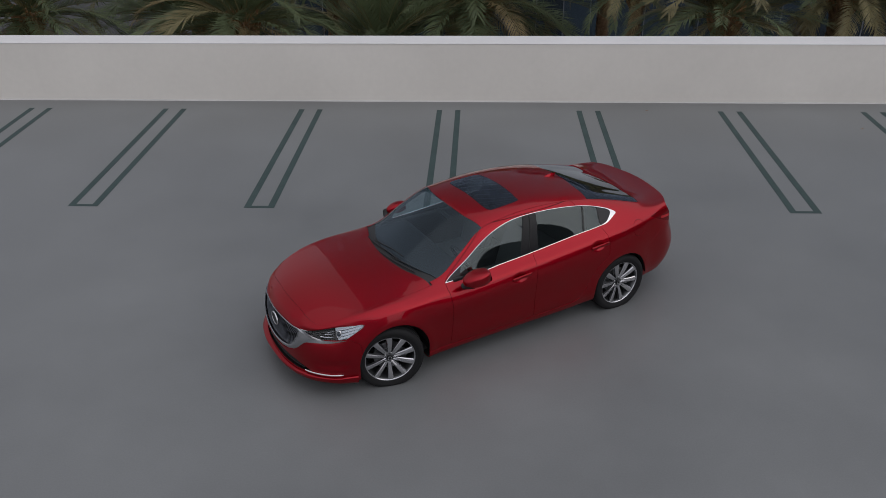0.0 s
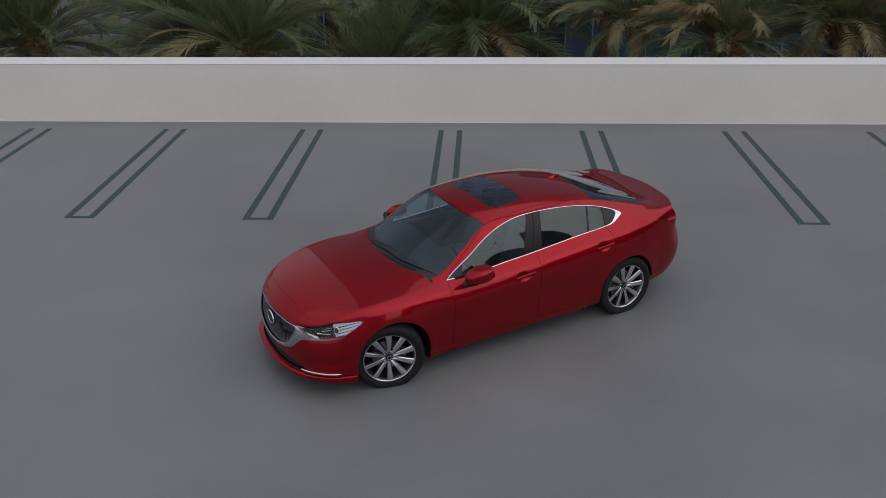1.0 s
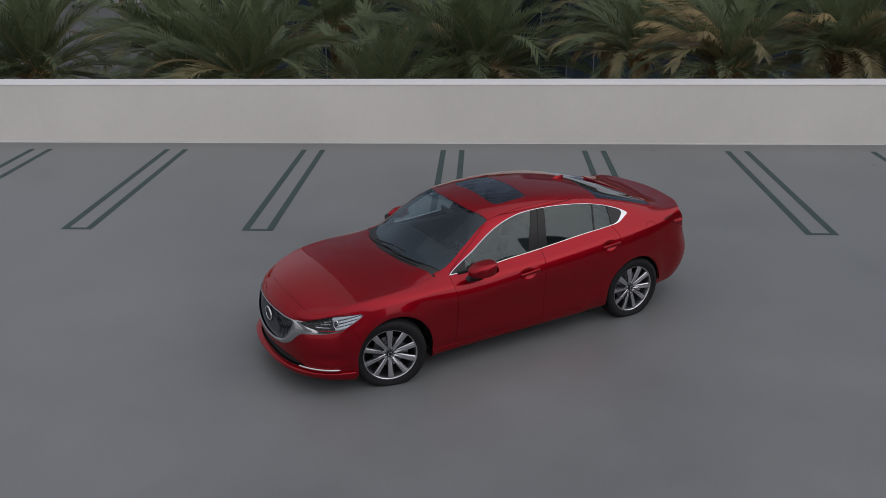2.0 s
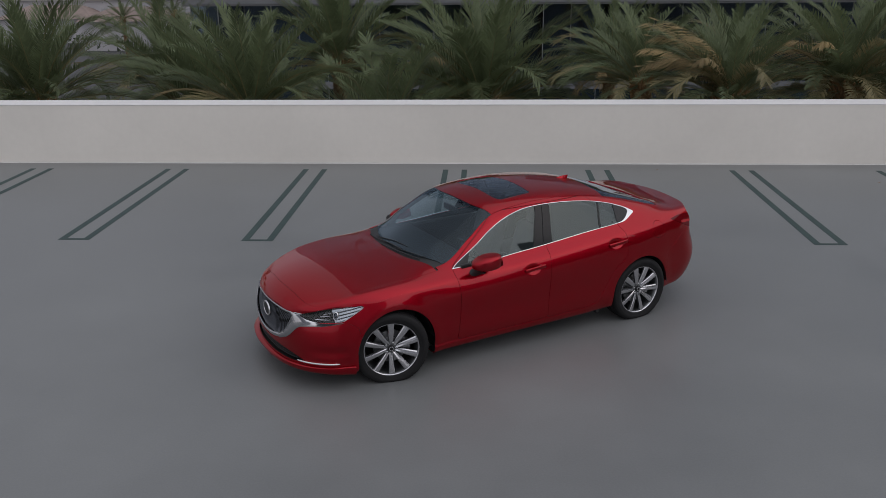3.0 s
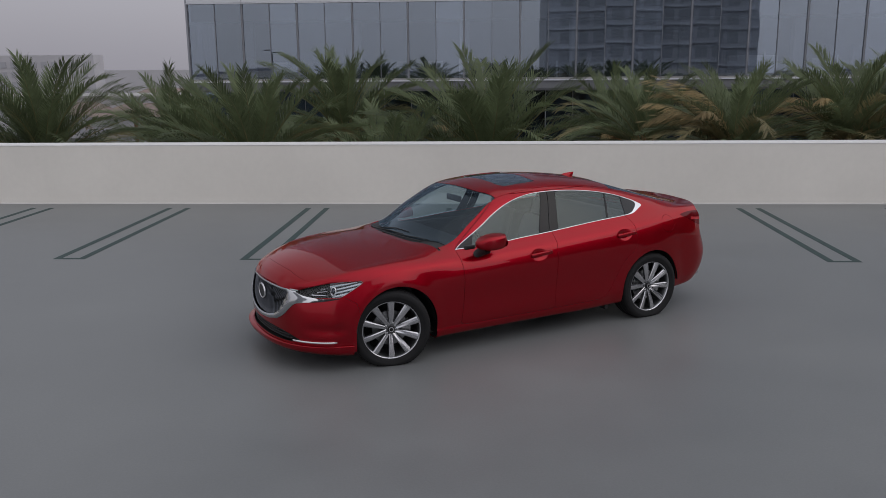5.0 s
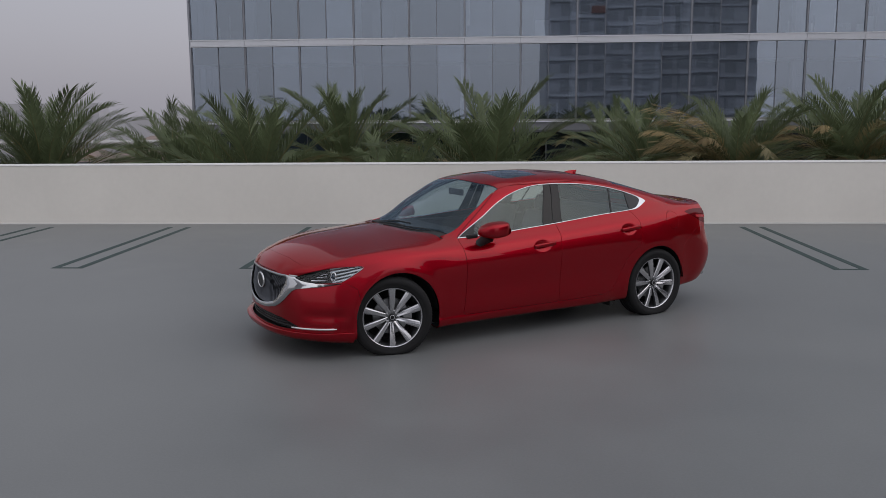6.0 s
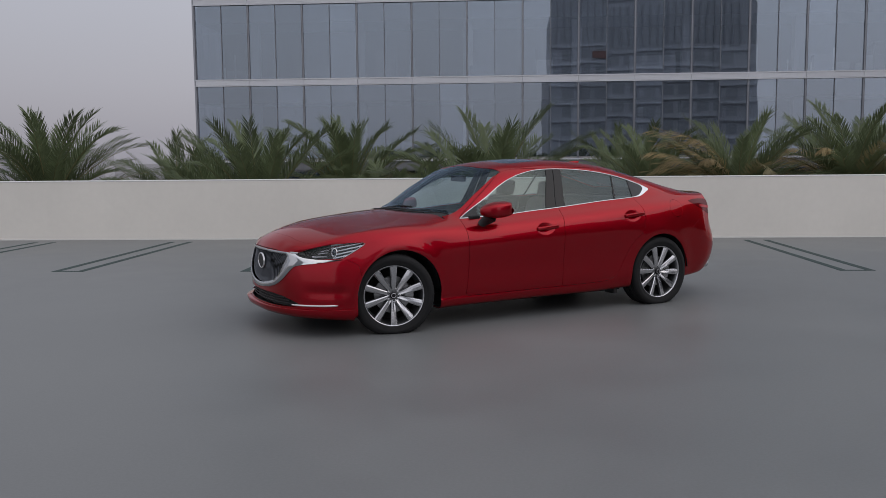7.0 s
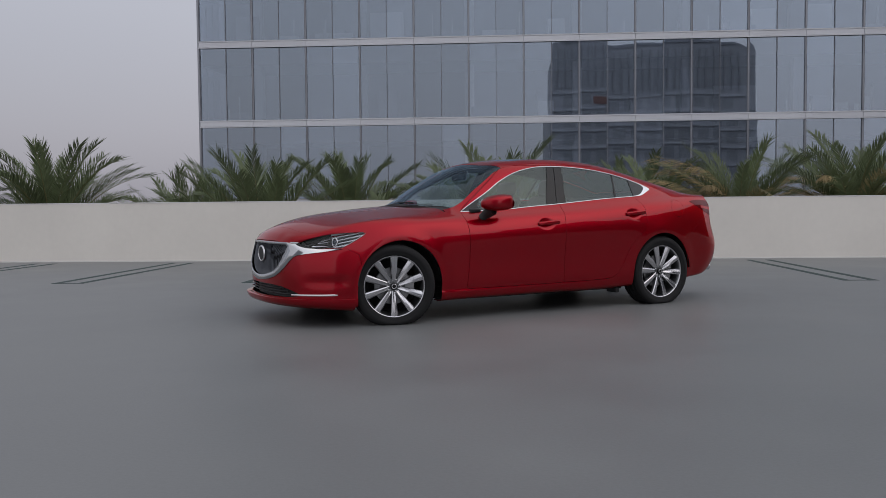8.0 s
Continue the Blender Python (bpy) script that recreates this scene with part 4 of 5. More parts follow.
def signed(q, line):
    """Distance of the points q from a closed line, below zero inside."""
    best = np.full(len(q), 1e9)
    inside = np.zeros(len(q), bool)
    for a, b in zip(line, np.roll(line, -1, axis=0)):
        d = b - a
        t = np.clip(((q - a) @ d) / max(d @ d, 1e-12), 0, 1)
        best = np.minimum(best, np.linalg.norm(q - a - t[:, None] * d, axis=1))
        cross = ((a[1] > q[:, 1]) != (b[1] > q[:, 1]))
        with np.errstate(divide="ignore", invalid="ignore"):
            xx = a[0] + (q[:, 1] - a[1]) / (b[1] - a[1]) * d[0]
        inside ^= cross & (q[:, 0] < xx)
    return np.where(inside, -best, best)


def finish(name, sheet, material, parent, label="", lift=0.0, skirt=0.006):
    """A mesh object of a sheet, lifted along its normals, with its free edges turned inwards."""
    p = sheet.p + sheet.n * lift
    edges = {}
    for f in sheet.faces:
        for i, j in zip(f, f[1:] + f[:1]):
            edges[(i, j)] = edges.get((i, j), 0) + 1
    flat = np.abs(p[:, 1]) < 1e-5
    free = [e for e in edges if (e[1], e[0]) not in edges and not (flat[e[0]] and flat[e[1]])]
    faces, points, normals = list(sheet.faces), [p], [tuple(n) for f in sheet.faces for n in sheet.n[list(f)]]
    if skirt and free:
        rim = sorted({i for e in free for i in e})
        at = {i: len(p) + k for k, i in enumerate(rim)}
        points.append(p[rim] - sheet.n[rim] * (skirt + lift))
        q = np.concatenate(points)
        for i, j in free:
            f = (j, i, at[i], at[j])
            n = np.cross(q[f[1]] - q[f[0]], q[f[3]] - q[f[0]])
            n = n / max(np.linalg.norm(n), 1e-12)
            faces.append(f)
            normals += [tuple(.5 * n + .5 * sheet.n[j]), tuple(.5 * n + .5 * sheet.n[i]), tuple(n), tuple(n)]
    me = bpy.data.meshes.new(name)
    me.from_pydata(np.concatenate(points).tolist(), [], faces)
    me.materials.append(material)
    me.polygons.foreach_set("use_smooth", [True] * len(me.polygons))
    me.update()
    if len(normals) == len(me.loops):
        me.normals_split_custom_set(normals)
    ob = new(name, me)
    ob.parent = parent
    if label:
        tagged(ob, label)
    return ob


# the two sheets of the left half, with their own values: along and across (upper), round and level (lower)
wA = np.stack(np.broadcast_arrays(np.interp(uu, STA, np.arange(len(STA)))[:, None], vv[None, :]), -1)
plan = np.concatenate([[0], np.cumsum(np.linalg.norm(np.diff(low[0][:, :2], axis=0), axis=1))])
wB = np.stack(np.broadcast_arrays(plan[:, None], np.arange(NW)[None, :]), -1).astype(float)
upper, lower = Sheet.grid(A, nA, wA), Sheet.grid(Bg, nB, wB)
for sh in (upper, lower):       # faces turned outwards
    f = sh.faces[len(sh.faces) // 2]
    n = np.cross(sh.p[f[1]] - sh.p[f[0]], sh.p[f[2]] - sh.p[f[0]])
    if n @ sh.n[f[0]] < 0:
        sh.faces = [q[::-1] for q in sh.faces]


def round_at(x, y):
    """Place along the lower sheet's way round that lies nearest to a point of the plan."""
    return plan[np.argmin(np.hypot(low[0][:, 0] - x, low[0][:, 1] - y))]


xz = lambda s: s.p[:, [0, 2]]
xy = lambda s: s.p[:, [0, 1]]
sz = lambda s: np.stack([s.w[:, 0], s.p[:, 2]], 1)
GAP = .0022

car = tagged(new("car"), "deep red four-door saloon car parked on the roof deck", "car")
car.matrix_world = CAR
parts = {}

# -- upper sheet: windscreen, cowl, bonnet, roof, rear window, deck lid, nose cap, side frame
RAIL = 2.0
side_a, top_a = upper.cut(upper.w[:, 1] - RAIL)[0], upper.cut(upper.w[:, 1] - RAIL)[1]
nose_a, rest = top_a.cut(top_a.w[:, 0] - 2.0)
hood_a, rest = rest.cut(rest.w[:, 0] - 5.5)
cowl_a, rest = rest.cut(rest.w[:, 0] - 6.0)
screen_a, rest = rest.cut(rest.w[:, 0] - 8.0)
roof_a, rest = rest.cut(rest.w[:, 0] - 12.0)
rearglass_a, deck_a = rest.cut(rest.w[:, 0] - 14.0)
HOOD_EDGE = 1.55
side_front, side_rest = side_a.cut(side_a.w[:, 0] - 5.6)
wing_top, hood_side = side_front.cut(side_front.w[:, 1] - HOOD_EDGE)
nose_side, hood_side = hood_side.cut(hood_side.w[:, 0] - 2.0)
hood_side, cowl_side = hood_side.cut(hood_side.w[:, 0] - 5.5)
cowl_a = cowl_a + cowl_side
hood_a = hood_a + hood_side
nose_a = nose_a + nose_side
wing_nose, wing_top = wing_top.cut(wing_top.w[:, 0] - 0.0001)
deck_side_all, _ = side_rest.cut(14.0 - side_rest.w[:, 0])
deck_side, _ = deck_side_all.cut(1.25 - deck_side_all.w[:, 1])
side_rest = side_rest.cut(np.minimum(side_rest.w[:, 0] - 14.0, side_rest.w[:, 1] - 1.25))[0]
deck_a = deck_a + deck_side


def trimmed(sheet, column, lo, hi, gap=GAP, scale=.25):
    """A strip less a narrow gap along two limits of one of its own values."""
    s = sheet
    if lo is not None:
        s = s.cut((lo + gap / scale) - s.w[:, column])[0]
    if hi is not None:
        s = s.cut(s.w[:, column] - (hi - gap / scale))[0]
    return s


finish("hood", trimmed(trimmed(hood_a, 0, 2.0, None), 1, HOOD_EDGE, None, scale=.12).both(), PAINT, car)
finish("nose_panel", trimmed(trimmed(nose_a, 0, None, 2.0), 1, None, None).both(), PAINT, car)
finish("cowl", cowl_a.both(), BLACK_PLASTIC, car, "black plastic cowl below the windscreen", lift=-.012)
finish("windscreen", trimmed(screen_a, 1, RAIL, None, scale=.4).both(), SCREEN, car, "tinted glass windscreen", lift=-.003)
sun = outline([(1.385, -.40), (1.385, .40), (1.40, .415), (1.75, .40), (1.765, .385), (1.765, -.385), (1.75, -.40), (1.40, -.415)], 4)
g = signed(xy(roof_a), sun)
sunroof, roof_a = roof_a.cut(g)
sunroof = sunroof.cut(signed(xy(sunroof), sun) + .004)[0]
finish("roof", trimmed(trimmed(roof_a, 0, 8.0, 12.0), 1, RAIL, None, scale=.15).both(), PAINT, car)
finish("sunroof", sunroof.both(), DARK_GLASS, car, "dark glass sunroof panel", lift=-.001)
finish("rear_window", trimmed(rearglass_a, 1, RAIL, None, scale=.3).both(), DARK_GLASS, car, "dark tinted rear window", lift=-.003)
finish("trunk_lid", trimmed(deck_a, 0, 14.0, None, scale=.3).both(), PAINT, car)

# -- flank: wheel arches, windows, doors, lamps
flank = side_rest + wing_top + lower
ARCHES = []
for ax in (.034, 2.838):
    a = np.linspace(0, 2 * np.pi, 72, endpoint=False)
    ARCHES.append(np.stack([ax + .371 * np.cos(a), .345 + .371 * np.sin(a)], 1))
    flank = flank.cut(np.where(flank.p[:, 1] > .45, signed(xz(flank), ARCHES[-1]), 1.0))[1]
# below the hubs the openings go straight down
for ax in (.034, 2.838):
    box_d = np.maximum(np.abs(flank.p[:, 0] - ax) - .371, flank.p[:, 2] - .345)
    flank = flank.cut(np.where(flank.p[:, 1] > .45, box_d, 1.0))[1]

DLO = outline([(.655, .937), (.90, .944), (1.09, .951), (1.33, .972), (1.69, .998), (2.2, 1.041), (2.58, 1.066), (2.68, 1.076), (2.79, 1.116),
               (2.838, 1.138), (2.79, 1.170), (2.70, 1.208), (2.52, 1.262), (2.31, 1.305), (2.03, 1.338), (1.72, 1.349), (1.5, 1.334),
               (1.28, 1.280), (1.11, 1.203), (.96, 1.110), (.80, 1.020)], 8)
GLASSLINE = outline([(.685, .9475), (.90, .953), (1.09, .960), (1.33, .981), (1.69, 1.007), (2.2, 1.050), (2.58, 1.075), (2.66, 1.088), (2.715, 1.128),
                     (2.742, 1.168), (2.725, 1.189), (2.655, 1.2145), (2.518, 1.2545), (2.31, 1.297), (2.03, 1.330), (1.72, 1.341), (1.5, 1.326),
                     (1.28, 1.272), (1.11, 1.194), (.96, 1.100), (.805, 1.014)], 8)
dlo, flank = flank.cut(np.where(flank.p[:, 1] > .45, signed(xz(flank), DLO), 1.0))
GLASSLINE = GLASSLINE + (DLO - GLASSLINE) * np.where(GLASSLINE[:, :1] < 2.62, .55, .30)
glazing, chrome = dlo.cut(signed(xz(dlo), GLASSLINE))
# the side glass is drawn taut: one tilt at each station, a little rounder towards the roof
columns = nA[:, (vv > 1.3) & (vv < 1.8)].mean(1)
columns = np.stack([np.convolve(np.pad(columns[:, c], 20, mode="edge"), np.ones(41) / 41, mode="valid") for c in range(3)], 1)
glazing.n = np.stack([np.interp(glazing.p[:, 0], A[:, 10:28].mean(1)[:, 0], columns[:, c]) for c in range(3)], 1)
glazing.n[:, 2] += .35 * (glazing.p[:, 2] - 1.16)
glazing.n /= np.linalg.norm(glazing.n, axis=1, keepdims=True)

FRONT_DOOR = np.array([(.655, .90), (.668, .80), (.672, .70), (.668, .50), (.655, .36), (.648, .31), (.665, .288), (1.15, .291), (1.640, .295),
                       (1.655, .31), (1.657, .50), (1.662, .70), (1.668, .83), (1.690, 1.0), (1.735, 1.36), (1.2, 1.35), (.66, .945)])
REAR_DOOR = np.array([(1.690, 1.0), (1.668, .83), (1.662, .70), (1.657, .50), (1.655, .31), (1.668, .295), (2.0, .299), (2.18, .306), (2.26, .33),
                      (2.32, .40), (2.37, .50), (2.43, .60), (2.50, .68), (2.585, .735), (2.618, .78), (2.632, .88), (2.625, .97), (2.60, 1.03),
                      (2.575, 1.06), (2.3, 1.36), (1.735, 1.36)])


def dense_line(p, step=.02):
    out = []
    for a, b in zip(p, np.roll(p, -1, axis=0)):
        n = max(1, int(np.linalg.norm(b - a) / step))
        out += [a + (b - a) * k / n for k in range(n)]
    return np.array(out)


FRONT_DOOR, REAR_DOOR = dense_line(FRONT_DOOR), dense_line(REAR_DOOR)


def take(sheet, line, gap=GAP, where=.45):
    """The piece inside a line of the side view and the rest, with a gap between."""
    g = np.where(sheet.p[:, 1] > where, signed(xz(sheet), line), 1.0)
    piece = sheet.cut(g + gap)[0]
    left = sheet.cut(g - gap)[1]
    return piece, left


front_door, flank = take(flank, FRONT_DOOR)
rear_door, flank = take(flank, REAR_DOOR)
a = np.linspace(0, 2 * np.pi, 40, endpoint=False)
fuel = np.stack([3.070 + .088 * np.cos(a), .950 + .082 * np.sin(a)], 1)
fuel_flap, flank = take(flank, fuel, .0015)
TAIL = outline([(3.272, 1.016), (3.38, 1.030), (3.52, 1.028), (3.66, 1.010), (3.80, .985), (3.80, .875), (3.66, .866), (3.56, .888), (3.46, .930), (3.36, .975)], 8)
g = np.where((flank.p[:, 0] > 3.2) & (flank.p[:, 1] > .36), signed(xz(flank), TAIL), 1.0)
tail_lens, flank = flank.cut(g)

# -- front: lamps, grille, intakes, in the unrolled view of the lower sheet
HEAD = outline([(-.728, .688), (-.669, .724), (-.58, .755), (-.462, .776), (-.336, .785), (-.252, .784), (-.272, .765), (-.336, .721), (-.387, .691), (-.443, .665), (-.546, .660), (-.631, .656), (-.695, .666)], 8)
g = np.where((flank.p[:, 0] < 0) & (flank.p[:, 1] > .42), signed(xz(flank), HEAD), 1.0)
head_lens, flank = flank.cut(g)
is_low = lambda s: (s.p[:, 0] < -.3)
GRILLE = np.array([(-.3, .701), (.0, .701), (.40, .695), (.462, .674), (.452, .62), (.418, .555), (.368, .500), (.30, .462), (.20, .438), (.10, .423), (0, .417), (-.3, .417)])
GRILLE = dense_line(GRILLE)
FRAME = dense_line(np.array([(-.3, .704), (.0, .704), (.43, .699), (.50, .692), (.545, .694), (.585, .690), (.625, .676), (.68, .662), (.757, .652), (.865, .653), (.975, .661),
                             (.975, .656), (.880, .642), (.800, .631), (.66, .616), (.575, .604), (.535, .588), (.495, .552), (.450, .510), (.386, .468), (.315, .434), (.21, .408), (.10, .394), (0, .388), (-.3, .388)]))
front, flank = flank.cut(np.where(is_low(flank), -1.0, 1.0))
grille_hole, front = front.cut(signed(sz(front), GRILLE))
surround, front = front.cut(signed(sz(front), FRAME))


def rounded(sheet, inner, outer, k):
    """Normals of a band between two lines, swelling across its width."""
    q = sz(sheet)
    d_in, d_out, e = np.abs(signed(q, inner)), np.abs(signed(q, outer)), .002
    away = np.stack([signed(q + np.array([e, 0]), inner) - signed(q - np.array([e, 0]), inner),
                     signed(q + np.array([0, e]), inner) - signed(q - np.array([0, e]), inner)], 1) / (2 * e)
    t = 2 * d_in / np.maximum(d_in + d_out, 1e-6) - 1
    along = np.gradient(low[0], plan, axis=0)
    along = np.stack([np.interp(q[:, 0], plan, along[:, c]) for c in range(3)], 1)
    n = sheet.n + k * t[:, None] * (away[:, :1] * along + away[:, 1:] * np.array([0, 0, 1.0]))
    sheet.n = n / np.linalg.norm(n, axis=1, keepdims=True)


rounded(surround, GRILLE, FRAME, 1.1)
INTAKE = dense_line(np.array([(-.3, .360), (.0, .360), (.25, .362), (.40, .352), (.52, .325), (.62, .296), (.60, .274), (.40, .266), (.0, .262), (-.3, .262)]))
intake_hole, front = front.cut(signed(sz(front), INTAKE))
# bumper against wing
BUMPER = dense_line(np.array([(-1.2, .10), (-1.2, .69), (-.70, .69), (-.42, .665), (-.32, .61), (-.30, .50), (-.28, .10)]))
front_all = front + flank
bumper_f, flank = take(front_all, BUMPER, .0012, -1)
bumper_mid, flank = flank.cut(np.where((flank.p[:, 0] < -.5), -1.0, 1.0))
bumper_f = bumper_f + bumper_mid
bumper_r, flank = flank.cut(np.where(flank.p[:, 0] > 2.9, signed(xz(flank), dense_line(np.array([(3.15, .1), (3.22, .70), (3.40, .83), (3.55, .88), (4.2, .90), (4.2, .1)]))), 1.0))
bumper_r = bumper_r.cut(signed(xz(bumper_r), dense_line(np.array([(3.15, .1), (3.22, .70), (3.40, .83), (3.55, .88), (4.2, .90), (4.2, .1)]))) + .0015)[0]
wing, flank = flank.cut(flank.p[:, 0] - .68)
sill, quarter = flank.cut(np.maximum(flank.p[:, 2] - .32, flank.p[:, 0] - 2.3))

for flip, turn in ((1, lambda s: s), (-1, lambda s: s.mirrored())):
    finish("front_wing", turn(wing), PAINT, car)
    finish("sill", turn(sill), PAINT, car)
    finish("quarter_panel", turn(quarter if flip < 0 else quarter + fuel_flap), PAINT, car)
    finish("fuel_flap", turn(fuel_flap), PAINT, car) if turn(fuel_flap).p[0, 1] < 0 else None
    door_l = finish("door", turn(front_door), PAINT, car)
    door_r = finish("door", turn(rear_door), PAINT, car)
    for door, hx, hz, hy in ((door_l, 1.485, .838, .916), (door_r, 2.495, .914, .907)):
        bm = bmesh.new()
        made = bmesh.ops.create_cube(bm, size=1, matrix=pose(hx, flip * hy, hz, 0, -4, 0) @ Matrix.Diagonal((.235, .022, .034, 1)))
        bmesh.ops.bevel(bm, geom=bm.edges[:], offset=.0105, segments=3, affect="EDGES", profile=.5)
        for v in bm.verts:
            v.co.y += flip * .012 * (1 - ((v.co.x - hx) / .118) ** 2) - flip * .006
            v.co.z += .012 * ((v.co.x - hx) / .118) ** 2 * -.5
        part("door_handle", bm, PAINT, door, smooth=True)
    finish("window_trim", turn(chrome), CHROME, car, "bright chrome window surround", lift=.004)
    b1, b2, b3, b4, b5 = 1.61, 1.80, 2.385, 2.402, 2.60
    gz = turn(glazing)
    slant = lambda s, x, k: s.p[:, 0] - x - (s.p[:, 2] - 1.16) * k
    w1, rest_g = gz.cut(slant(gz, b1, .33))
    pillar, rest_g = rest_g.cut(slant(rest_g, b2, .18))
    strip_a, rest_p = pillar.cut(slant(pillar, 1.702, .22))
    strip_b = rest_p.cut(slant(rest_p, 1.709, .22))[1]
    w2, rest_g = rest_g.cut(slant(rest_g, b3, .30))
    bar, rest_g = rest_g.cut(slant(rest_g, b4, .30))
    w3, black = rest_g.cut(slant(rest_g, b5, .15))
    tri, w1 = w1.cut(w1.p[:, 0] - (.83 + (w1.p[:, 2] - .95) * .35))
    for nm, sh, m, par in (("window", w1, GLASS, door_l), ("window", w2, GLASS_REAR, door_r), ("window", w3, GLASS_REAR, door_r)):
        finish(nm, sh, m, par, lift=-.006, skirt=0)
    for sh, par in ((strip_a, door_l), (strip_b, door_r), (bar, door_r), (black, car)):
        finish("pillar_cover" if par is car else "window_bar", sh, GLOSS_BLACK, par, lift=-.001)
    finish("sail_panel", tri, BLACK_PLASTIC, door_l, "black panel at the mirror foot", lift=-.001)
    finish("headlamp_lens", turn(head_lens), LENS, car, "clear headlamp lens", lift=.001, skirt=.002)
    finish("tail_lamp", turn(tail_lens), TAIL_RED, car, "dark red tail lamp", lift=.002)
finish("front_bumper", bumper_f.both(), PAINT, car)
finish("rear_bumper", bumper_r.both(), PAINT, car)
finish("grille_frame", surround.both(), CHROME_SATIN, car, "satin chrome grille frame running under the headlamps", lift=.010, skirt=.02)

# dark inner shell behind the gaps
shell = (hood_a + nose_a + roof_a + deck_a + side_rest.cut(np.where(side_rest.p[:, 1] > .45, signed(xz(side_rest), DLO) - .004, 1.0))[1]
         + wing + sill + quarter + front_door + rear_door + bumper_f + bumper_r)
finish("inner_shell", shell.both(), SHADOW_BLACK, car, "black inner body shell", lift=-.014, skirt=0)


# ---- wheels ----
def arc_sheet(profile, a0, a1, n, centre, flip=1):
    """Part of a turned surface about an axle along y; profile of (radius, y)."""
    bm = bmesh.new()
    rows = []
    for k in range(n + 1):
        a = radians(a0 + (a1 - a0) * k / n)
        rows.append([bm.verts.new((centre[0] + r * math.cos(a), flip * y, centre[1] + r * math.sin(a))) for r, y in profile])
    for a, b in zip(rows, rows[1:]):
        for i in range(len(profile) - 1):
            bm.faces.new((a[i], a[i + 1], b[i + 1], b[i]))
    return bm


TYRE = [(.243, -.098), (.262, -.110), (.290, -.1135), (.318, -.110), (.334, -.098), (.3425, -.076), (.3425, -.058), (.336, -.056), (.336, -.046), (.3435, -.044),
        (.3435, -.012), (.337, -.010), (.337, .000), (.337, .010), (.3435, .012), (.3435, .044), (.336, .046), (.336, .056), (.3425, .058), (.3425, .076),
        (.334, .098), (.326, .104), (.322, .1085), (.300, .1135), (.286, .1135), (.283, .1115), (.270, .110), (.258, .105), (.246, .096)]
LIP = [(.2405, .0895), (.2440, .0975), (.2500, .0990), (.2530, .0975), (.2540, .0940), (.2530, .0900)]
BARREL = [(.2530, .0900), (.2440, .0880), (.2380, .0780), (.2310, .0560), (.2260, .0200), (.2240, -.0900)]


def spoke_mesh():
    """A flat-faced spoke, broad at the rim, with one deep bevel and a grooved root."""
    bm = bmesh.new()
    rows = []
    n = 9
    for k in range(n):
        s = k / (n - 1)
        r = .034 + (.2455 - .034) * s
        w = .0150 + .0135 * s ** .9
        y = .066 + .0285 * s ** .75 + .004 * math.sin(math.pi * s)
        deep = .036 - .016 * s
        dip = .006 * (1 - s) ** 1.5
        rows.append([bm.verts.new(v) for v in ((-w * 1.15, y - deep, r), (-w, y - .0035, r), (-w * .62, y, r), (w * .05, y - dip - .001, r),
                                               (w * .70, y - .0065, r), (w, y - .013, r), (w * 1.12, y - deep, r))])
    for a, b in zip(rows, rows[1:]):
        for i in range(6):
            f = bm.faces.new((a[i], a[i + 1], b[i + 1], b[i]))
            f.material_index = 0 if i in (1, 2, 3, 4) else 1
    bm.faces.new(rows[-1]), bm.faces.new(rows[0][::-1])
    me = mesh_of("spoke", bm, ALLOY)
    me.materials.append(ALLOY_GREY)
    return me


SPOKE = spoke_mesh()
WHEEL = mesh_of("wheel", lathe(LIP, 72), ALLOY, True)
BARREL_MESH = mesh_of("rim_barrel", lathe(BARREL, 64), ALLOY_GREY, True)
tyre_bm = lathe(TYRE, 140)
for v in tyre_bm.verts:
    # blocks cut across both shoulders of the tread
    if .055 < abs(v.co.y) < .100 and math.hypot(v.co.x, v.co.z) > .325 and int(round(math.atan2(v.co.z, v.co.x) / (2 * math.pi) * 140)) % 2:
        v.co.x, v.co.z = v.co.x * .985, v.co.z * .985
FLAT = -.3140        # where the loaded tyre meets the deck
for v in tyre_bm.verts:
    over = v.co.z - FLAT
    if over < .022:
        pressed = .022 * math.exp((over - .022) / .022)
        v.co.y *= 1 + .8 * (pressed - over)
        v.co.z = FLAT + pressed
TYRE_MESH = mesh_of("tyre", tyre_bm, RUBBER, True)
CAP = mesh_of("hub_cap", lathe([(.001, .081), (.022, .081), (.027, .079), (.029, .074), (.029, .060)], 28), GLOSS_BLACK, True)
CAP_RING = mesh_of("hub_ring", lathe([(.0155, .0816), (.0185, .0828), (.0210, .0816)], 28), CHROME, True)
HUB = mesh_of("hub", lathe([(.026, .064), (.040, .066), (.058, .060), (.070, .050), (.074, .030), (.075, .0)], 40), ALLOY_GREY, True)
NUT = mesh_of("lug_nut", lathe([(.0, .076), (.007, .076), (.0105, .073), (.0115, .066), (.0115, .050)], 12), STEEL, True)
bm = lathe([(.07, .012), (.150, .012), (.152, .009), (.152, -.012), (.150, -.014), (.07, -.014)], 56)
lathe([(.07, .03), (.085, .03), (.09, .012)], 40, bm=bm)
DISC = mesh_of("brake_disc", bm, STEEL, False)
bm = bmesh.new()
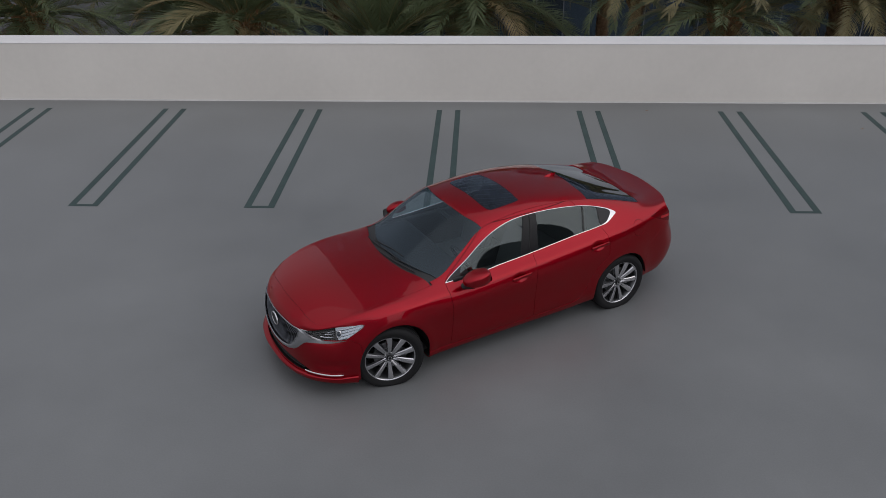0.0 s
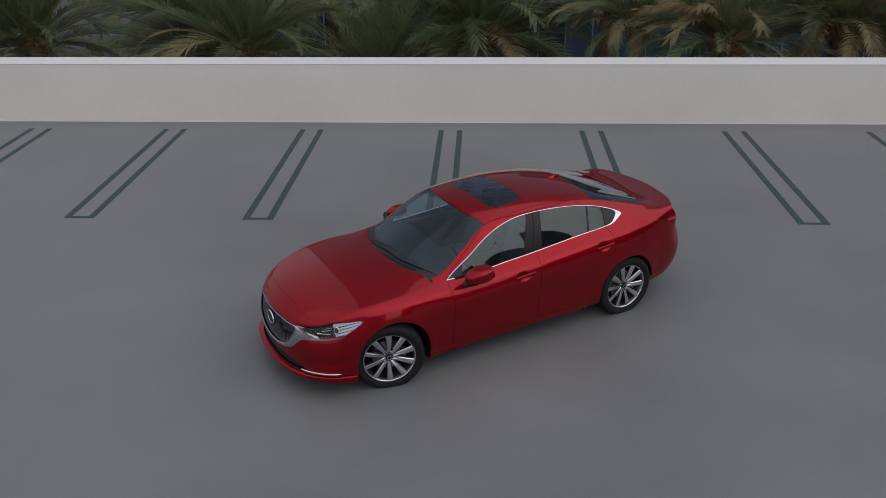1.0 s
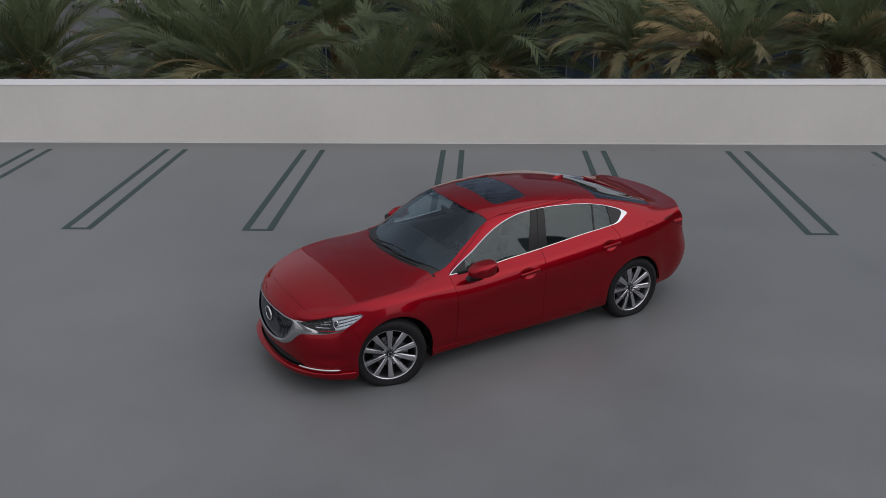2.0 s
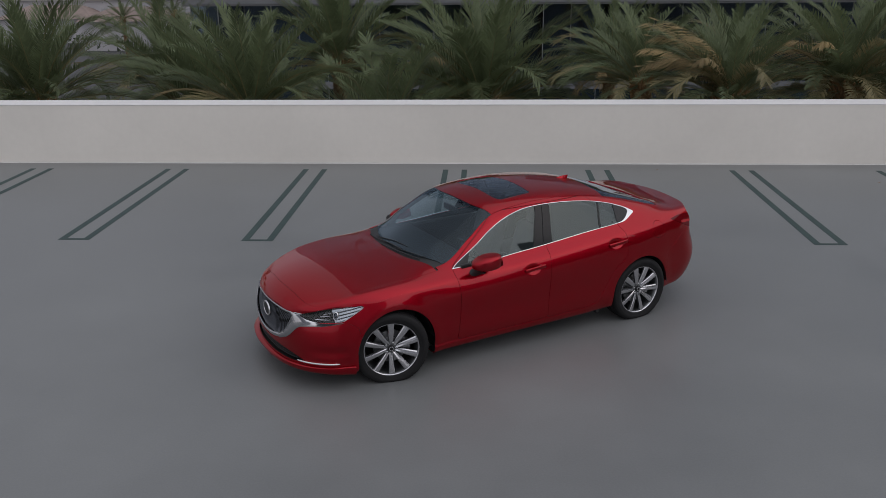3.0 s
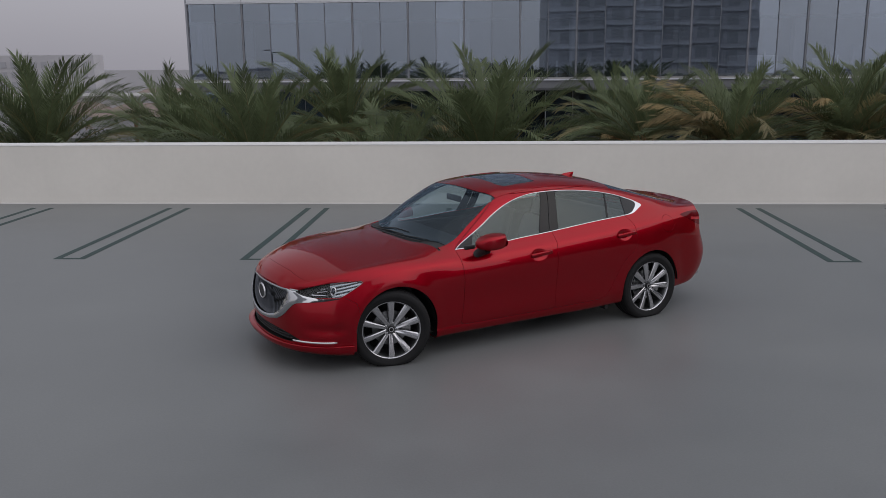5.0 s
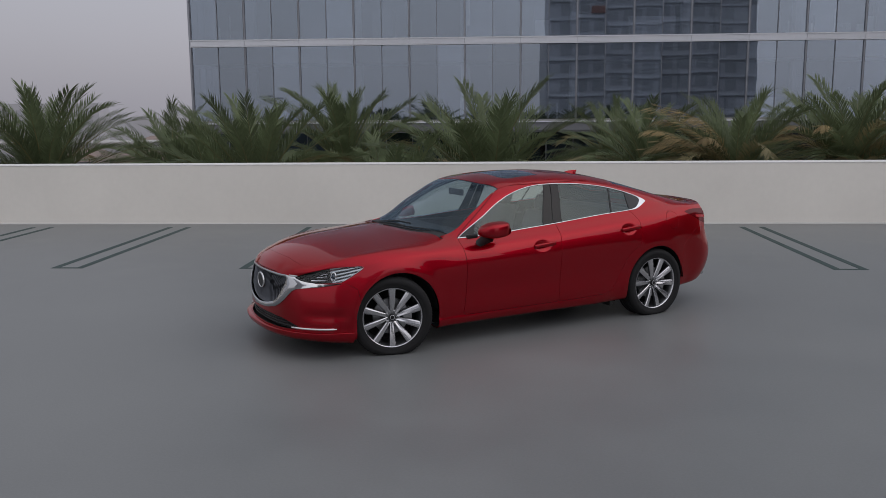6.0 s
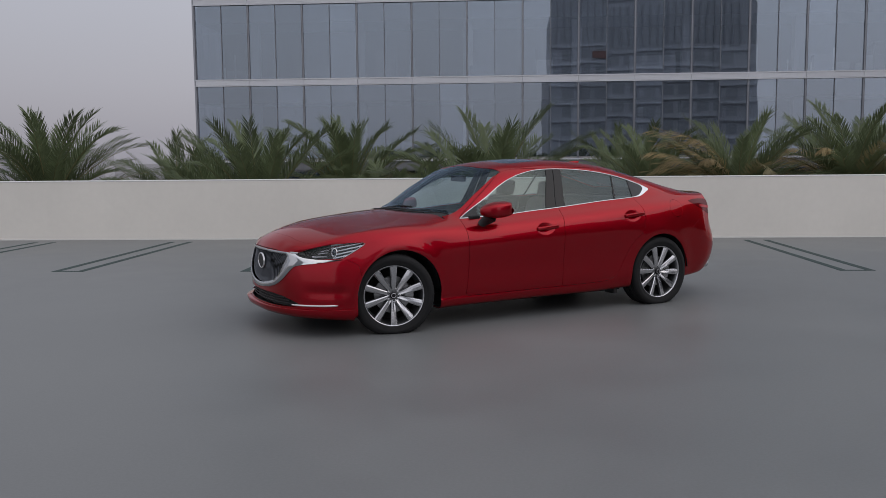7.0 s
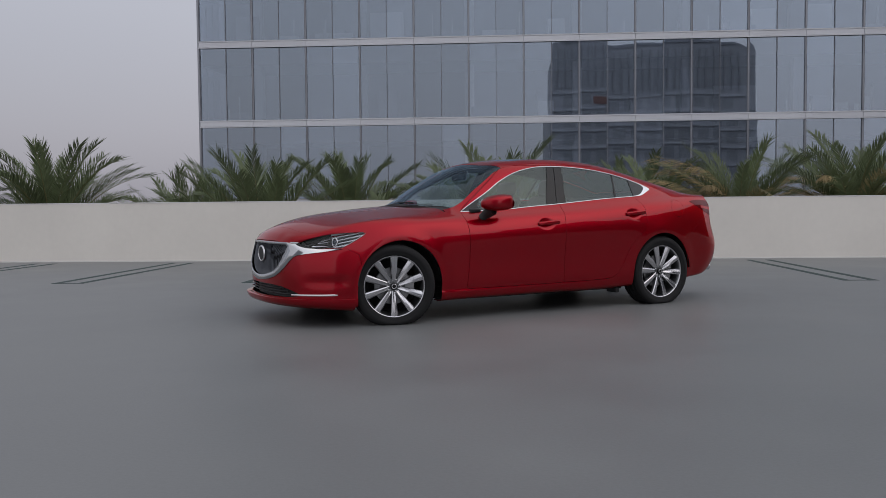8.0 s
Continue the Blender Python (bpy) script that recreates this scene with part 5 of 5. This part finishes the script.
for k in range(13):
    a0, a1 = radians(152 + 56 * k / 13), radians(152 + 56 * (k + 1) / 13)
    q = [bm.verts.new((r * math.cos(a), y, r * math.sin(a))) for y in (-.045, .042) for a in (a0, a1) for r in (.098, .172)]
    for f in ((4, 5, 7, 6), (0, 1, 3, 2), (1, 5, 7, 3), (0, 2, 6, 4), (0, 4, 5, 1), (2, 3, 7, 6)):
        bm.faces.new([q[i] for i in f])
CALIPER = mesh_of("brake_caliper", bm, STEEL, False)
BACK = mesh_of("wheel_back", lathe([(.30, -.10), (.226, -.095), (.15, -.085), (.0, -.08)], 40), SHADOW_BLACK, False)


def fit_wheel(x, side, steer, spin):
    w = new("wheel", WHEEL)
    w.parent = car
    w.matrix_local = pose(x, side * .787, .3425, 0, 0, (0 if side > 0 else 180) + steer) @ pose(0, 0, 0, 0, spin, 0)
    for me in (TYRE_MESH, BARREL_MESH, HUB, CAP, CAP_RING, DISC, CALIPER, BACK):
        ob = new(me.name, me)
        ob.parent = w
        if me is TYRE_MESH or me is CALIPER:
            ob.matrix_local = pose(0, 0, 0, 0, -spin, 0)
    for k in range(10):
        ob = new("spoke", SPOKE)
        ob.parent = w
        ob.matrix_local = pose(0, 0, 0, 0, 36 * k, 0)
    for k in range(5):
        ob = new("lug_nut", NUT)
        ob.parent = w
        a = radians(72 * k + 36)
        ob.location = (.054 * math.cos(a), 0, .054 * math.sin(a))
    return w


fit_wheel(0, -1, -15, 0), fit_wheel(0, 1, -15, 8), fit_wheel(2.83, -1, 0, 14), fit_wheel(2.83, 1, 0, 25)
for cx in (.034, 2.838):
    for flip in (1, -1):
        part("wheel_arch_liner", arc_sheet([(.370, .875), (.378, .85), (.382, .80), (.382, .52), (.20, .50), (.02, .50)], 3, 177, 40, (cx, .345), flip), BLACK_PLASTIC, car, smooth=False)

# ---- underneath ----
bm = bmesh.new()
add_box(bm, -.68, -.36, -.50, .50, .215, .24)
add_box(bm, -.40, .45, -.45, .45, .17, .40)
add_box(bm, .48, 2.40, -.80, .80, .195, .30)
add_box(bm, 2.40, 3.25, -.46, .46, .20, .42)
add_box(bm, 3.18, 3.62, -.60, .60, .285, .34)
part("underbody", bm, SHADOW_BLACK, car)
for flip in (1, -1):
    block("air_deflector", 2.335, 2.375, min(flip * .66, flip * .80), max(flip * .66, flip * .80), .155, .21, BLACK_PLASTIC, car, .006)
    bm = lathe([(.036, .0), (.040, .004), (.040, .13), (.034, .13), (.034, .004)], 24, pose(3.715, flip * .62, .345, 0, 0, 90))
    part("exhaust_tip", bm, CHROME, car, "chrome exhaust tip", True)


def on_top(x, y, up=.0):
    """A point of the upper sheet over the plan point (x, y)."""
    sub = A[:, 18:]
    k = np.argmin((sub[..., 0] - x) ** 2 + (sub[..., 1] - abs(y)) ** 2)
    p, n = sub.reshape(-1, 3)[k], nA[:, 18:].reshape(-1, 3)[k]
    q = p + n * up
    return Vector((x, y, q[2]))


def on_side(s, z, out=.0):
    """A point of the lower sheet at a place on the way round and a height."""
    j = int(np.clip(np.searchsorted(plan, s) - 1, 0, NP - 2))
    t = (s - plan[j]) / max(plan[j + 1] - plan[j], 1e-9)
    skin = Bg[j, :NW - 6] * (1 - t) + Bg[j + 1, :NW - 6] * t
    k = int(np.argmin(np.abs(skin[:, 2] - z)))
    near = slice(max(k - 1, 0), k + 2)
    order = np.argsort(skin[near, 2])
    x, y = (np.interp(z, skin[near, 2][order], skin[near, c][order]) for c in (0, 1))
    n = nB[j, k] * (1 - t) + nB[j + 1, k] * t
    return Vector((x + n[0] * out, y + n[1] * out, z))


# ---- grille, intake, lamps ----
mir = Matrix.Diagonal((1, -1, 1, 1))
set_back = Sheet(grille_hole.p + np.array([.055, 0, 0]), grille_hole.n, grille_hole.w, grille_hole.faces)
grille = finish("grille", set_back.both(), SHADOW_BLACK, car, "black grille with slim upright bars", skirt=0)
bars = 17
for k in range(-bars, bars + 1):
    s = abs(k) * .0262
    inside = [z for z in np.arange(.40, .72, .006) if signed(np.array([[s, z]]), GRILLE)[0] < 0]
    if len(inside) < 3:
        continue
    pts = [on_side(s, z, -.020) for z in np.linspace(inside[0], inside[-1], 6)]
    if k < 0:
        pts = [mir @ p for p in pts]
    bm = tube(pts, .0050, 6)
    part("grille_bar", bm, GRILLE_BAR, grille, smooth=True)
emblem_c = on_side(0, .603, .006)
bm = lathe([(.050, -.006), (.053, .004), (.058, .006), (.063, .004), (.065, -.006)], 40, Matrix.Translation(emblem_c) @ pose(0, 0, 0, 0, 0, 90) @ Matrix.Diagonal((1.32, 1, 1.06, 1)))
emblem = part("emblem", bm, CHROME, car, "plain chrome oval emblem", True)
bm = lathe([(.0, .001), (.054, .001), (.058, -.010)], 36, Matrix.Translation(emblem_c) @ pose(0, 0, 0, 0, 0, 90) @ Matrix.Diagonal((1.32, 1, 1.06, 1)))
part("emblem_plate", bm, BLACK_PLASTIC, emblem)
intake = finish("lower_intake", intake_hole.both(), BLACK_PLASTIC, car, "black lower air intake", lift=-.06, skirt=0)
for z, top_s in ((.290, .50), (.312, .46), (.334, .40)):
    pts = [on_side(s, z, -.025) for s in np.linspace(0, top_s, 16)]
    pts = [mir @ p for p in pts[:0:-1]] + pts
    part("intake_slat", tube(pts, .0055, 6), BLACK_PLASTIC, intake, smooth=True)
lip = lower.cut(np.where(lower.p[:, 0] < .5, np.maximum(np.maximum(lower.p[:, 2] - .258, lower.p[:, 0] + .36), 0 * lower.p[:, 0] - 1), 1.0))[0]
push = np.clip((-.55 - lip.p[:, 0]) / .3, 0, 1)
lip.p[:, 0] -= .022 * push * push * (3 - 2 * push)
finish("front_lip", lip.both(), PAINT, car, lift=.024, skirt=.026)
for flip in (1, -1):
    s0, s1 = round_at(-.775, .53), round_at(-.475, .815)
    pts = [on_side(s, .288 + .006 * k / 13, .008) for k, s in enumerate(np.linspace(s0, s1, 14))]
    if flip < 0:
        pts = [mir @ p for p in pts]
    taper = [.55] + [1.0] * 12 + [.45]
    part("fog_trim", tube(pts, .0105, 8, None, taper), CHROME, car, "slim chrome bar in the lower bumper", True)
    turn = (lambda s: s) if flip > 0 else (lambda s: s.mirrored())
    inner = head_lens.cut(head_lens.p[:, 0] + .50)
    housing = finish("lamp_housing", turn(inner[0]), SHADOW_BLACK, car, "black lamp housing", lift=-.034, skirt=0)
    finish("reflector", turn(inner[1]), LAMP_GREY, housing, "grey metal reflector", lift=-.030, skirt=0)
    for k in range(4):      # stepped bright blades behind the lens, each turned up to the sky
        mid_z = lambda q: .676 + .024 * k + (q.p[:, 0] + .50) * .20
        blade = inner[1].cut(np.abs(inner[1].p[:, 2] - mid_z(inner[1])) - .0108)[0]
        if len(blade.faces) < 4:
            continue
        step = np.clip((blade.p[:, 2] - mid_z(blade)) / .0108, -1, 1)
        blade = Sheet(blade.p - blade.n * (.012 + .009 * step)[:, None], blade.n + np.array([0, 0, .45]), blade.w, blade.faces)
        blade.n = blade.n / np.linalg.norm(blade.n, axis=1, keepdims=True)
        finish("lamp_blade", turn(blade), LAMP_CHROME, housing, "bright stepped reflector blade", skirt=.003)
    c = on_side(round_at(-.53, .767), .708, -.010)
    n = Vector((-.62, .74, .25)).normalized()
    m = Matrix.Translation(c) @ n.to_track_quat("Y", "Z").to_matrix().to_4x4()
    m = m @ Matrix.Diagonal((.66, 1, 1.1, 1))
    m = m if flip > 0 else mir @ m
    part("lamp_ring", lathe([(.025, -.012), (.027, .006), (.034, .008), (.037, -.012)], 28, m), CHROME, housing, "chrome lamp ring", True)
    part("projector", lathe([(.0, .014), (.012, .012), (.022, .004), (.029, -.010)], 24, m), DARK_GLASS, housing, smooth=True)
    for z_, a_, b_, lift_, wide, m_ in ((.674, -.655, -.57, .05, .0065, CHROME), (.697, -.64, -.575, .22, .0055, CHROME_SATIN),
                                        (.716, -.62, -.575, .35, .0040, CHROME_SATIN)):
        pts = [on_side(round_at(x, .70 + (x + .62) * .9), z_ + (x - a_) * lift_, -.014) for x in np.linspace(a_, b_, 6)]
        pts = pts if flip > 0 else [mir @ p for p in pts]
        part("lamp_strip", tube(pts, wide, 6, None, (1, 1, .9, .8, .6, .35)), m_, housing, smooth=True)
    edge = [(-.43, .668), (-.385, .690), (-.34, .717), (-.305, .741), (-.275, .764), (-.256, .781)]
    pts = [on_side(round_at(x - .045, .83), z_, .001) for x, z_ in edge]
    pts = pts if flip > 0 else [mir @ p for p in pts]
    part("lamp_rim", tube(pts, .004, 6, None, (.4, .8, 1, 1, 1, .5)), CHROME_SATIN, housing, "bright edge of the lamp", True)
    strip = tail_lens.cut(np.abs(tail_lens.p[:, 2] - (.962 - .12 * (tail_lens.p[:, 0] - 3.45))) - .013)[0]
    strip = strip.cut(3.44 - strip.p[:, 0])[0]
    finish("lamp_strip", turn(strip), TAIL_BRIGHT, car, "bright red strip across the tail lamp", lift=.004)

# ---- mirrors, wipers, aerial ----
for flip, reach, high in ((1, .890, 1.000), (-1, .955, 1.012)):
    bm = bmesh.new()
    bmesh.ops.create_uvsphere(bm, u_segments=28, v_segments=18, radius=1)
    for v in bm.verts:
        x, y, z = v.co
        x = math.copysign(abs(x) ** .60, x)
        z = math.copysign(abs(z) ** .44, z)
        px = (.150 * x if x < 0 else .128 * min(x, .88) / .88) * (.8 if flip > 0 else 1)
        taper = 1 - .50 * max(0, -x) ** 1.6
        v.co = (.910 + (.055 if flip > 0 else 0) + px, flip * (reach + (.066 if flip > 0 else .098) * y * (1 - .25 * max(0, -x))), high + ((.058 if flip > 0 else .070) * z * taper) + .010 * x)
    mirror = part("door_mirror", bm, PAINT, car, smooth=True)
    bm = tube([(.83, flip * .84, .890), (.845, flip * .885, .918), (.875, flip * .95, .955)], .046, 10, None, (.75, .9, 1.0))
    part("mirror_arm", bm, BLACK_PLASTIC, mirror, "black mirror arm", True)
    block("mirror_base", .745, .855, min(flip * .755, flip * .79), max(flip * .755, flip * .79), .925, .965, BLACK_PLASTIC, mirror, .012)
    bm = bmesh.new()
    bmesh.ops.create_circle(bm, cap_ends=True, segments=24, radius=1, matrix=pose(1.034 + (.030 if flip > 0 else 0), flip * reach, high - .007, 0, 90, 0) @ Matrix.Diagonal((.046, .060 if flip > 0 else .082, 1, 1)))
    part("mirror_glass", bm, CHROME, mirror, "mirror glass")
for pts in ([(.415, .44), (.405, .36), (.405, .20), (.42, .02), (.44, -.20)], [(.36, .06), (.375, -.08), (.405, -.22), (.44, -.36), (.475, -.50)]):
    arm = part("wiper", tube([on_top(x - .012, y, .003) for x, y in pts], .0065, 6), BLACK_PLASTIC, car, "black wiper arm and blade", True)
    part("wiper_blade", tube([on_top(x + .02 + .008 * i, y - .02, .004) for i, (x, y) in enumerate(pts[1:])], .0045, 5), BLACK_PLASTIC, arm)
bm = bmesh.new()
fin_rows = []
for k in range(7):
    s = k / 6
    zt = .052 * (s ** .8) * (1 - .15 * s)
    fin_rows.append([bm.verts.new(v) for v in ((2.36 + .15 * s, -.020 * math.sin(math.pi * (.15 + .8 * s)), 0), (2.36 + .15 * s + .018 * s, 0, zt + .002), (2.36 + .15 * s, .020 * math.sin(math.pi * (.15 + .8 * s)), 0))])
for a, b in zip(fin_rows, fin_rows[1:]):
    bm.faces.new((a[0], a[1], b[1], b[0])), bm.faces.new((a[1], a[2], b[2], b[1]))
bm.faces.new(fin_rows[-1])
for v in bm.verts:
    v.co.z += on_top(v.co.x, 0).z - .004
part("aerial_fin", bm, PAINT, car, "small red shark-fin aerial")


# ---- cabin ----
def cushion(name, x0, x1, y0, y1, z0, z1, m, parent, lean=0.0, r=.05):
    bm = bmesh.new()
    add_box(bm, x0, x1, y0, y1, z0, z1)
    bmesh.ops.bevel(bm, geom=bm.edges[:], offset=r, segments=3, affect="EDGES", profile=.5)
    for v in bm.verts:
        v.co.x += lean * (v.co.z - z0)
    return part(name, bm, m, parent, smooth=True)


for y in (-.37, .37):
    seat = cushion("front_seat", 1.18, 1.70, y - .24, y + .24, .42, .58, SEAT_CLOTH, car)
    cushion("seat_back", 1.62, 1.76, y - .23, y + .23, .55, 1.08, SEAT_CLOTH, seat, .30)
    cushion("headrest", 1.80, 1.90, y - .12, y + .12, 1.08, 1.23, SEAT_CLOTH, seat, .2, .035)
bench = cushion("rear_bench", 2.08, 2.55, -.62, .62, .44, .60, SEAT_CLOTH, car)
cushion("seat_back", 2.50, 2.66, -.62, .62, .58, 1.06, SEAT_CLOTH, bench, .35)
dash = cushion("dashboard", .50, 1.0, -.70, .70, .70, .945, CABIN_DARK, car, 0, .05)
cushion("console", .95, 1.75, -.11, .11, .40, .66, CABIN_DARK, dash, 0, .03)
bm = bmesh.new()
wheel_m = pose(1.09, -.37, .90, 0, 0, 0) @ pose(0, 0, 0, 0, -28, 0) @ pose(0, 0, 0, 0, 0, 90)
lathe([(.170 + .015 * math.cos(a), .015 * math.sin(a)) for a in (2 * math.pi * k / 8 for k in range(8))], 36, wheel_m, bm, True)
lathe([(.0, -.02), (.06, -.02), (.06, .02), (.0, .02)], 16, wheel_m, bm)
steering = part("steering_wheel", bm, CABIN_DARK, car, smooth=True)
for a in (0, 180, 270):
    bm = tube([wheel_m @ Vector((.05 * math.cos(radians(a)), 0, .05 * math.sin(radians(a)))), wheel_m @ Vector((.165 * math.cos(radians(a)), 0, .165 * math.sin(radians(a))))], .014, 6)
    part("wheel_spoke", bm, CABIN_DARK, steering)
block("rear_view_mirror", 1.075, 1.10, -.13, .13, 1.235, 1.295, CABIN_DARK, car, .01)
block("cabin_floor", .5, 2.6, -.72, .72, .30, .36, CABIN_DARK, car)
for flip in (1, -1):
    block("door_trim", .70, 2.55, min(flip * .70, flip * .76), max(flip * .70, flip * .76), .36, .93, CABIN_DARK, car, .02)
cushion("parcel_shelf", 2.66, 3.15, -.60, .60, .98, 1.03, CABIN_DARK, car, 0, .01)
